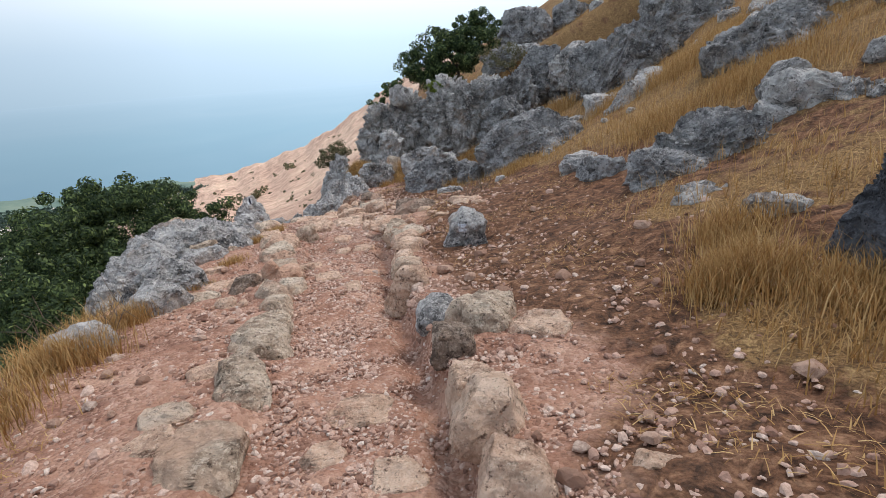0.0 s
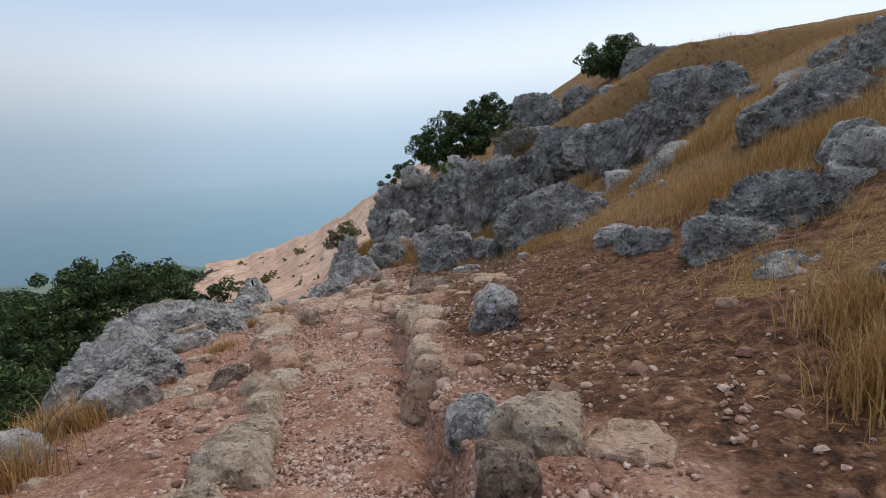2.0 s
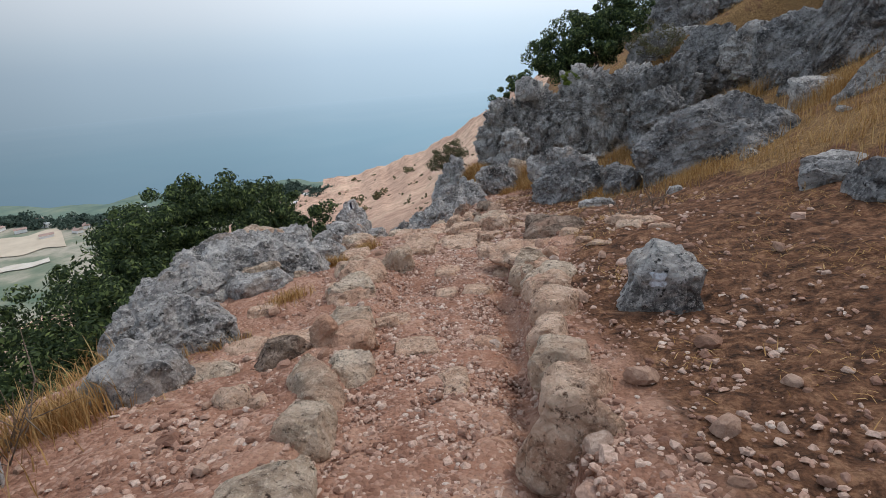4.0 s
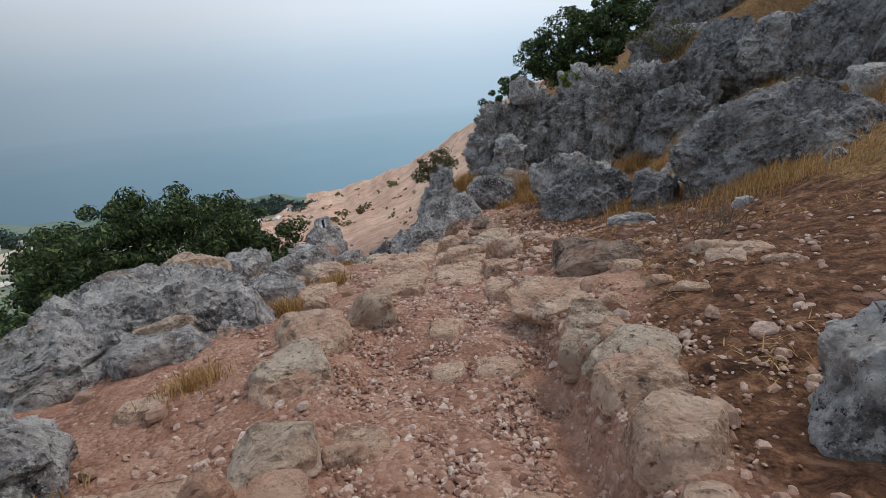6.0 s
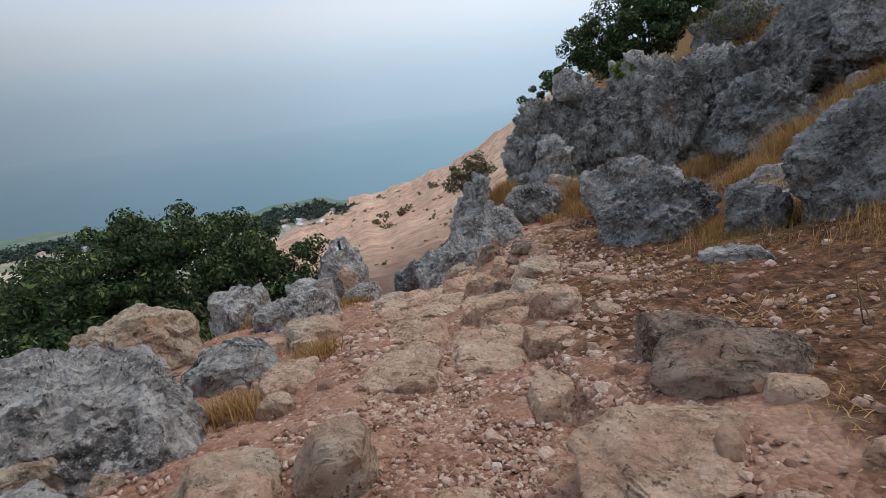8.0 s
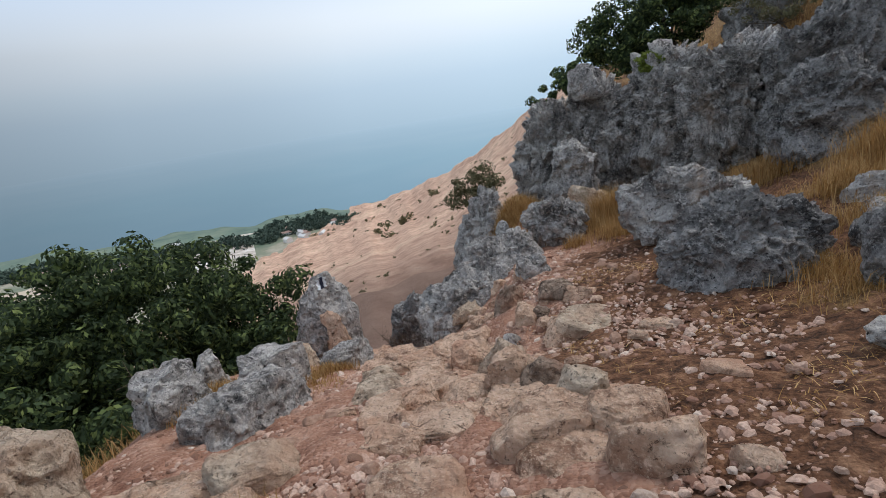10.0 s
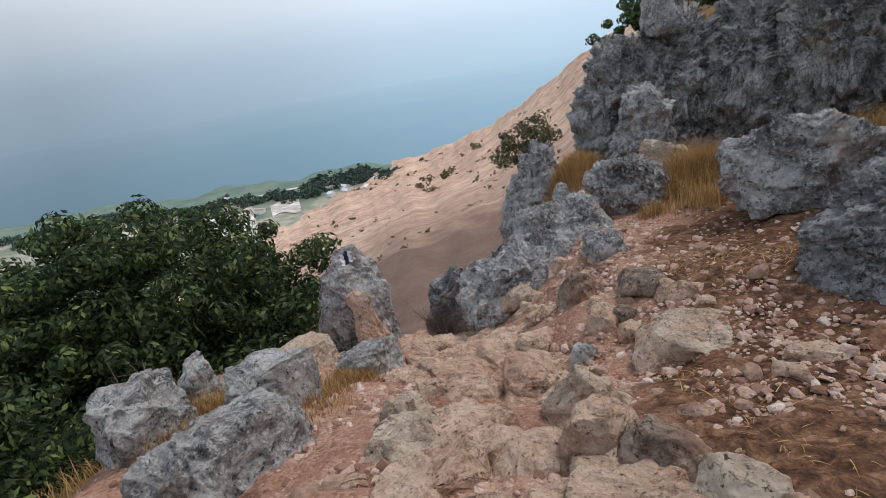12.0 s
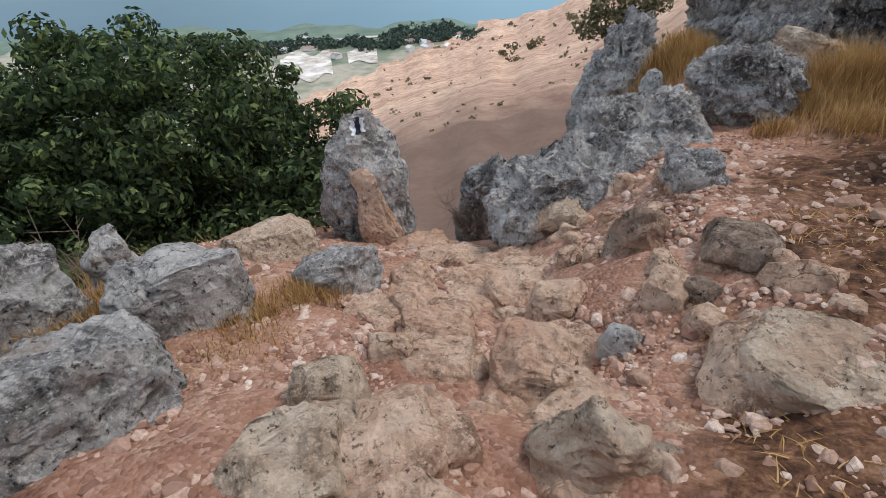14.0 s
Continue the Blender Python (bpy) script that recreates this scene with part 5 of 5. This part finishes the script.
meadow()
rng = np.random.RandomState(5)
spots = [(1.85, 3.6, 0.28, 1500, 0.36), (2.2, 3.1, 0.35, 900, 0.26), (2.15, 4.3, 0.3, 700, 0.3), (2.3, 2.5, 0.6, 1300, 0.16),
         (-3.0, 4.1, 0.35, 1100, 0.36), (-3.0, 3.1, 0.5, 1400, 0.3), (-3.1, 5.0, 0.25, 600, 0.3), (-3.05, 6.2, 0.22, 300, 0.17), (-3.0, 7.3, 0.2, 260, 0.15),
         (-3.3, 9.0, 0.18, 400, 0.2), (-3.3, 10.0, 0.2, 400, 0.2), (-5.2, 11.9, 0.3, 500, 0.2), (-5.3, 12.5, 0.25, 400, 0.18), (-4.45, 13.0, 0.22, 700, 0.16), (-4.55, 12.55, 0.25, 600, 0.15), (-4.95, 12.35, 0.25, 500, 0.18), (-5.3, 12.3, 0.2, 400, 0.2), (-4.2, 12.3, 0.2, 350, 0.1),
         (-3.4, 18.9, 0.5, 1600, 0.4), (-3.75, 18.2, 0.4, 900, 0.35), (-3.0, 19.4, 0.4, 900, 0.4), (-1.35, 18.3, 0.4, 1500, 0.75), (-0.7, 18.6, 0.6, 1000, 0.5), (-2.9, 17.6, 0.4, 900, 0.35), (-3.2, 18.7, 0.35, 800, 0.35), (-1.3, 16.8, 0.4, 600, 0.35), (-1.5, 17.8, 0.4, 700, 0.4), (-2.0, 16.8, 0.2, 250, 0.25),
         (1.9, 16.2, 0.5, 1400, 0.6), (2.6, 15.4, 0.5, 1300, 0.55), (1.2, 15.5, 0.4, 800, 0.4), (3.2, 17.0, 0.6, 1500, 0.6), (0.9, 17.8, 0.5, 1000, 0.5),
         (-0.5, 21.4, 0.5, 1000, 0.35), (0.6, 22.8, 0.8, 1600, 0.4), (2.9, 22.3, 0.7, 1300, 0.4), (0.1, 13.2, 0.3, 500, 0.25), (0.9, 12.8, 0.3, 500, 0.25), (0.3, 12.7, 0.5, 700, 0.16),
         (1.3, 11.4, 0.6, 900, 0.2), (1.0, 14.2, 0.4, 700, 0.35), (5.0, 12.2, 0.9, 2000, 0.5), (4.6, 8.6, 0.8, 1600, 0.4), (3.3, 8.8, 0.8, 1200, 0.3), (4.1, 13.8, 0.7, 1400, 0.45), (6.3, 13.4, 1.0, 1800, 0.45)]
roots, tall = tuft_roots(spots, rng)
blades("grass_tufts", "tall tufts of golden dry grass", roots, tall, 0.75, 0.006, seed=13)
x, y = rng.uniform(-3.2, 3.4, 42000), rng.uniform(1.2, 14.5, 42000)
off = x - soft_interp(y, TRAIL_Y, TRAIL_X)
keep = (wave(x, y, 0.55, 31) > rng.uniform(-0.1, 0.5, len(x))) & ((off > 1.2) | (off < -1.6))
x, y = x[keep], y[keep]
blades("straw_litter", "flattened broken straws on the soil", np.c_[x, y, land(x, y) + 0.012], rng.uniform(0.008, 0.028, len(x)), 6.0, 0.005, seed=14)


# ---------- leafy plants ----------
def leaf_cloud(centres, radii, per, size, rng, squash=0.8):
    """Small folded leaves over many little balls, thickest towards their skins."""
    k = len(centres) * per
    c, r = np.repeat(centres, per, 0), np.repeat(radii, per)
    n = rng.normal(size=(k, 3))
    n /= np.linalg.norm(n, axis=1)[:, None]
    p = c + n * (r * rng.uniform(0.55, 1.12, k))[:, None] * np.array([1, 1, squash])
    t = np.cross(n, rng.normal(size=(k, 3)))
    t /= np.linalg.norm(t, axis=1)[:, None] + 1e-6
    n2 = n + 0.7 * rng.normal(size=(k, 3))
    s = np.cross(n2, t)
    s /= np.linalg.norm(s, axis=1)[:, None] + 1e-6
    a = (size * rng.uniform(0.6, 1.3, k))[:, None]
    v = np.stack([p - t * a, p + s * a * 0.45, p + t * a, p - s * a * 0.45], 1).reshape(-1, 3)
    b = np.arange(k)[:, None] * 4
    return v, np.concatenate([b + np.array([[0, 1, 2]]), b + np.array([[0, 2, 3]])])


def tube(points, radii, sides=7):
    points, v = [Vector(q) for q in points], []
    for i, q in enumerate(points):
        way = (points[min(i + 1, len(points) - 1)] - points[max(i - 1, 0)]).normalized()
        a = way.orthogonal().normalized()
        b = way.cross(a)
        v += [q + radii[i] * (math.cos(6.2832 * k / sides) * a + math.sin(6.2832 * k / sides) * b) for k in range(sides)]
    f = [(i * sides + k, i * sides + (k + 1) % sides, (i + 1) * sides + (k + 1) % sides, (i + 1) * sides + k) for i in range(len(points) - 1) for k in range(sides)]
    return np.array([q[:] for q in v]), np.array(f)


def leafy(name, label, category, base, masses, clumps, per, size, material, seed, limbs=7, trunk=0.14, clump_r=(0.25, 0.5)):
    """masses: ellipsoids x, y, z, rx, ry, rz of the crown, in the world."""
    rng = np.random.RandomState(seed)
    thing = tagged(new(name), label, category)
    thing.location = base
    base = np.array(base)
    cs = []
    weights = np.array([m[3] * m[4] * m[5] for m in masses])
    for m, share in zip(masses, weights / weights.sum()):
        n = max(6, int(clumps * share))
        q = rng.normal(size=(n, 3))
        q /= np.linalg.norm(q, axis=1)[:, None]
        q *= (rng.uniform(0.1, 1.0, n) ** 0.45 * np.where(rng.rand(n) < 0.16, 1.16, 1.0))[:, None]
        q[:, 2] = np.where(q[:, 2] < -0.5, -0.5 + 0.3 * (q[:, 2] + 0.5), q[:, 2])
        cs.append(np.array(m[:3]) + q * np.array(m[3:]))
    cs = np.concatenate(cs)
    v, f = leaf_cloud(cs - base, rng.uniform(*clump_r, len(cs)), per, size, rng)
    mesh_object("crown", v, f, material, thing, smooth_faces=False)
    ends = cs[rng.choice(len(cs), limbs, False)] - base
    mid = ends.mean(0) * 0.4
    v, f = tube([(0, 0, -0.3), tuple(mid * 0.5 + (0.05, 0, 0)), tuple(mid)], [trunk * 1.3, trunk, trunk * 0.8], 9)
    mesh_object("trunk", v, f, BARK, thing)
    for e in ends:
        bend = mid + (e - mid) * 0.5 + rng.normal(size=3) * 0.12
        v, f = tube([tuple(mid * 0.8), tuple(bend), tuple(e)], [trunk * 0.55, trunk * 0.32, trunk * 0.1])
        mesh_object("limb", v, f, BARK, thing)
    return thing


leafy("evergreen_tree", "dense dark evergreen tree below the trail", "tree", (-9.4, 15.4, -5.9),
      [(-9.5, 15.4, -3.35, 1.9, 1.9, 1.85), (-8.0, 16.3, -3.5, 1.35, 1.4, 1.2), (-10.9, 14.4, -3.25, 1.5, 1.6, 1.6), (-8.6, 15.0, -4.6, 1.9, 1.6, 1.2), (-7.5, 15.3, -4.5, 0.9, 1.1, 1.2), (-9.8, 14.0, -5.0, 1.8, 1.5, 1.2), (-9.9, 13.0, -3.4, 1.5, 1.4, 1.5)],
      800, 200, 0.055, LEAF, 3, 11, 0.2, (0.15, 0.42))
leafy("evergreen_tree", "lower dark evergreen tree on the drop", "tree", (-9.6, 10.8, -6.4),
      [(-10.0, 11.4, -4.2, 2.0, 1.9, 1.7), (-8.6, 9.2, -4.7, 1.5, 1.6, 1.4), (-8.2, 12.5, -4.4, 1.3, 1.4, 1.3), (-7.7, 7.6, -4.1, 1.3, 1.4, 1.2), (-8.8, 10.0, -3.7, 1.4, 1.5, 1.3), (-7.0, 6.0, -4.2, 1.0, 1.1, 1.0), (-8.4, 11.0, -5.4, 1.6, 1.8, 1.2), (-7.2, 11.0, -3.9, 0.7, 0.8, 0.8), (-7.2, 12.5, -3.7, 0.8, 0.8, 0.9)],
      640, 170, 0.053, LEAF, 4, 9, 0.18, (0.2, 0.44))
leafy("ridge_bush", "dark evergreen bush on top of the cliff", "bush", (0.6, 24.0, 0.3),
      [(0.2, 24.0, 1.35, 1.3, 1.0, 1.25), (-1.05, 24.0, 0.85, 0.9, 0.8, 0.9), (1.4, 24.5, 2.0, 1.0, 0.9, 1.1), (-0.4, 24.2, 0.4, 1.2, 0.7, 0.5)], 250, 150, 0.055, LEAF, 6, 8, 0.06, (0.14, 0.32))
leafy("ridge_bush", "small dark bush on the cliff edge", "bush", (-2.2, 22.3, -0.8),
      [(-2.05, 22.3, 0.0, 0.6, 0.4, 0.4), (-2.7, 22.3, -0.3, 0.35, 0.3, 0.3)], 46, 80, 0.055, LEAF, 7, 5, 0.03, (0.1, 0.2))
leafy("ridge_bush", "dark bush on the skyline", "bush", (8.0, 28.2, 3.6),
      [(8.0, 28.2, 4.5, 1.7, 1.0, 1.0)], 110, 110, 0.075, LEAF, 8, 6, 0.07, (0.2, 0.36))
leafy("green_shrub", "small fresh green shrub on the cliff edge", "bush", (-0.42, 21.0, -0.1),
      [(-0.42, 21.0, 0.2, 0.25, 0.2, 0.25)], 18, 60, 0.04, GREEN_LEAF, 9, 4, 0.015, (0.06, 0.12))
leafy("dry_shrub", "sparse brown shrub behind the ridge rock", "bush", (-4.16, 19.70, -2.43),
      [(-3.96, 19.70, -1.80, 0.42, 0.35, 0.35), (-4.41, 19.70, -2.03, 0.45, 0.35, 0.4)], 46, 60, 0.04, SCRUB_LEAF, 10, 9, 0.02, (0.08, 0.18))
leafy("dry_shrub", "sparse grey brown shrub over the cliff", "bush", (2.6, 22.4, 0.3),
      [(2.3, 22.4, 1.1, 0.8, 0.6, 0.6)], 40, 40, 0.04, SCRUB_LEAF, 12, 9, 0.02, (0.1, 0.2))


def twiggy(name, label, x, y, z, tall, count, seed):
    rng = np.random.RandomState(seed)
    thing = tagged(new(name), label, "bush")
    thing.location = (x, y, z)
    for _ in range(count):
        a, t = rng.uniform(0, 6.28), tall * rng.uniform(0.5, 1)
        e = np.array([math.cos(a) * t * 0.7, math.sin(a) * t * 0.7, t])
        m = e * 0.5 + rng.normal(size=3) * 0.05
        v, f = tube([(0, 0, -0.05), tuple(m), tuple(e)], [0.008, 0.005, 0.002], 4)
        vs, fs = [v], [f]
        for _ in range(5):
            s = m + (e - m) * rng.rand()
            q = s + rng.normal(size=3) * 0.12 + (0, 0, 0.06)
            v2, f2 = tube([tuple(s), tuple(q)], [0.004, 0.0015], 4)
            fs.append(f2 + sum(len(k) for k in vs))
            vs.append(v2)
        mesh_object("branch", np.concatenate(vs), np.concatenate(fs), TWIG, thing)


twiggy("bare_bush", "leafless grey twiggy bush at the drop", -5.3, 17.0, -4.6, 0.75, 46, 31)
twiggy("dry_weed", "dry bare weed stalk beside the stones", 0.28, 9.35, -1.25, 0.42, 6, 32)
twiggy("dry_weed", "dry bare weed stalk in the soil", 0.6, 9.8, -1.2, 0.3, 5, 33)
twiggy("dry_weed", "dry grey stalks at the trail edge", -3.2, 4.6, -1.3, 0.6, 9, 34)
twiggy("dry_weed", "dry grey stalks below the boulders", -6.3, 12.6, -3.0, 0.6, 9, 35)


# ---------- far scrub, trees and houses ----------
def far_clumps(name, label, spots, material, seed, category):
    """spots: points and sizes; each one a heap of leafy facets."""
    rng = np.random.RandomState(seed)
    vs, fs, n = [], [], 0
    for x, y, z, s in spots:
        c = rng.normal(size=(7, 3)) * np.array([0.45, 0.45, 0.22]) * s + (x, y, z + 0.35 * s)
        v, f = leaf_cloud(c, np.full(7, 0.34 * s), 15, 0.2 * s, rng)
        vs.append(v)
        fs.append(f + n)
        n += len(v)
    return tagged(mesh_object(name, np.concatenate(vs), np.concatenate(fs), material, smooth_faces=False), label, category, kind="stuff")


def slope_point(az, el):
    """Where a line of sight from the hub meets the far hillside."""
    a, e = math.radians(az), math.radians(el)
    way = Vector((math.sin(a) * math.cos(e), math.cos(a) * math.cos(e), math.sin(e)))
    eye = Vector((HUB[0], HUB[1], 0.0))
    hill = bpy.data.objects["ground_far_hillside"]
    hit, place, _, _ = hill.ray_cast(eye + way * 62, way)
    return place if hit else None


rng = random.Random(4)
spots = []
for az, el, s in [(-20.5, -12.1, 6.0), (-22.7, -12.3, 4.2), (-22.6, -13.4, 4.0), (-17.4, -9.8, 4.0), (-24.0, -12.9, 3.4), (-23.7, -17.6, 2.2), (-26.6, -18.8, 1.9), (-29.5, -19.4, 1.7), (-31, -19.9, 1.5)] + [
        (rng.uniform(-48, -8), None, rng.uniform(0.6, 2.1)) for _ in range(150)]:
    if el is None:
        top, low = np.interp(az, TOP_AZ, TOP_EL), np.interp(az, FOLD_AZ, FOLD_EL)
        el = top + (low - top) * rng.uniform(0.05, 0.85)
        s *= 0.55 + 0.6 * rng.random()
    q = slope_point(az, el)
    if q:
        spots.append((q.x, q.y, q.z, s * (q - Vector((HUB[0], HUB[1], 0))).length / 260))
far_clumps("hillside_scrub", "scattered olive green scrub on the dry hillside", spots, SCRUB_LEAF, 41, "scrub")
spots = []
for _ in range(420):
    az = rng.choice((rng.uniform(-36, -24), rng.uniform(-62, -30), rng.uniform(-60, -45)))
    r = float(shore_r(np.array(az))) * (rng.uniform(0.80, 0.90) if az > -37 else rng.uniform(0.80, 0.86))
    p = polar(np.array(az), np.array(r), np.array(LAKE_Z + 0.5))
    spots.append((p[0], p[1], p[2], rng.uniform(7, 13)))
far_clumps("shore_trees", "dark trees along the lake shore", spots, FAR_TREE, 42, "trees")


def house(az, r, w, d, h, yaw):
    p = polar(np.array(az), np.array(r), np.array(LAKE_Z + 1.0))
    thing = tagged(new("house"), "small pale house on the shore plain", "house", "houses on the shore")
    bm = bmesh.new()
    bmesh.ops.create_cube(bm, size=1, matrix=Matrix.Translation((0, 0, h / 2)) @ Matrix.Diagonal((w, d, h, 1)))
    me = bpy.data.meshes.new("wall")
    bm.to_mesh(me)
    bm.free()
    me.materials.append(HOUSE_WALL)
    new("wall", me).parent = thing
    k = 0.6
    v = [(-w / 2 - k, -d / 2 - k, h), (w / 2 + k, -d / 2 - k, h), (w / 2 + k, d / 2 + k, h), (-w / 2 - k, d / 2 + k, h), (-w / 2 - k, 0, h + 0.3 * d), (w / 2 + k, 0, h + 0.3 * d)]
    me = bpy.data.meshes.new("roof")
    me.from_pydata(v, [], [(0, 1, 5, 4), (2, 3, 4, 5), (0, 4, 3), (1, 2, 5), (3, 2, 1, 0)])
    me.materials.append(ROOF if rng.random() < 0.4 else HOUSE_WALL)
    new("roof", me).parent = thing
    thing.matrix_world = pose(float(p[0]), float(p[1]), float(p[2]), 0, 0, yaw)


for _ in range(30):
    az = rng.choice((rng.uniform(-35, -27), rng.uniform(-58, -38)))
    house(az, float(shore_r(np.array(az))) * rng.uniform(0.74, 0.85), rng.uniform(8, 16), rng.uniform(6, 9), rng.uniform(3, 5), rng.uniform(0, 180))


# ---------- loose stones and gravel ----------
def stone_field():
    rng = np.random.RandomState(77)
    shapes = []
    for s in range(10):
        q, f = rock_shape(1.0, rng.uniform(0.6, 0.9), rng.uniform(0.3, 0.5), 900 + s, 2, 20, 0.7, 0, 0.1, 0.5)
        shapes.append(mesh_object("loose_stone", q, f, LOOSE, smooth_faces=False))
    data = [s.data for s in shapes]
    for s in shapes:
        bpy.data.objects.remove(s)
    made = 0
    while made < 290:
        y = rng.uniform(1.0, 16.5)
        xc = float(soft_interp(np.array(y), TRAIL_Y, TRAIL_X))
        d = rng.normal() * 1.3 + 0.1
        if abs(d) > 3.4 or (abs(d) < 0.56 and y < 9 and rng.rand() < 0.97):
            continue
        x, s = xc + d, 0.05 + 0.12 * rng.rand() ** 2.6
        ob = new("loose_stone", data[rng.randint(10)])
        ob.matrix_world = pose(x, y, float(land(x, y)) + 0.012, rng.uniform(-12, 12), rng.uniform(-12, 12), rng.uniform(0, 360)) @ Matrix.Diagonal((s, s, s, 1))
        tagged(ob, "small loose tan stone on the red soil", "stone", "loose stones")
        made += 1


stone_field()


def gravel(name, label, count, smallest, largest, level, seed, sigma, start=0.8, clear=0.0):
    rng = np.random.RandomState(seed)
    y = rng.uniform(start, 16.8, count * 3)
    d = rng.normal(size=count * 3) * sigma + 0.3
    x = soft_interp(y, TRAIL_Y, TRAIL_X) + d
    bed = 0.55 + 0.6 * wave(x, y, 0.5, 51) + 0.35 * wave(x, y, 0.17, 52)
    keep = (rng.rand(len(x)) < np.clip(np.maximum(bed, 0.5 * (np.abs(d) < 0.6)), 0.08, 1)) & ((np.abs(d) > clear) | (y > 8.6)) & ((d < 1.0) | (rng.rand(len(x)) < np.where(y > 12, 0.95, np.where(y > 7.5, 0.36, 0.45)))) & (d > -3.0) & (d < 4.0) & (straw_cover(x, y) < 0.42 + 0.2 * rng.rand(len(x)))
    x, y = x[keep][:count], y[keep][:count]
    k = len(x)
    kinds = [rock_shape(2.0, rng.uniform(1.1, 1.8), rng.uniform(0.5, 0.95), seed * 50 + i, level, 16, 0.9, 0, 0.15, 0.5) for i in range(12)]
    f = kinds[0][1]
    b = np.stack([q for q, _ in kinds])[rng.randint(12, size=k)]
    s = smallest + (largest - smallest) * rng.rand(k) ** 2.5
    v = b * s[:, None, None]
    roll, nod = rng.normal(size=(2, k, 1)) * 0.3
    v = np.stack([v[..., 0], v[..., 1] * np.cos(roll) - v[..., 2] * np.sin(roll), v[..., 1] * np.sin(roll) + v[..., 2] * np.cos(roll)], -1)
    v = np.stack([v[..., 0] * np.cos(nod) + v[..., 2] * np.sin(nod), v[..., 1], v[..., 2] * np.cos(nod) - v[..., 0] * np.sin(nod)], -1)
    a = rng.uniform(0, 6.283, k)
    c, sn = np.cos(a)[:, None], np.sin(a)[:, None]
    v = np.stack([v[..., 0] * c - v[..., 1] * sn, v[..., 0] * sn + v[..., 1] * c, v[..., 2]], -1)
    v += np.stack([x, y, land(x, y) - 0.1 * s], 1)[:, None]
    faces = (f[None] + (np.arange(k) * b.shape[1])[:, None, None]).reshape(-1, 3)
    tagged(mesh_object(name, v.reshape(-1, 3), faces, PEBBLE, smooth_faces=False), label, "gravel", kind="stuff")


gravel("gravel", "fine reddish gravel covering the trail", 32000, 0.007, 0.018, 1, 61, 0.6)
gravel("rubble", "loose reddish rubble along the trail", 34000, 0.012, 0.034, 1, 62, 1.25, 0.8, 0.0)
gravel("coarse_rubble", "coarse broken stones on the red soil", 700, 0.022, 0.06, 2, 63, 1.5, 0.8, 0.55)
gravel("bank_rubble", "coarse reddish stones on the steep bank", 11000, 0.012, 0.055, 1, 64, 1.4, 9.4)
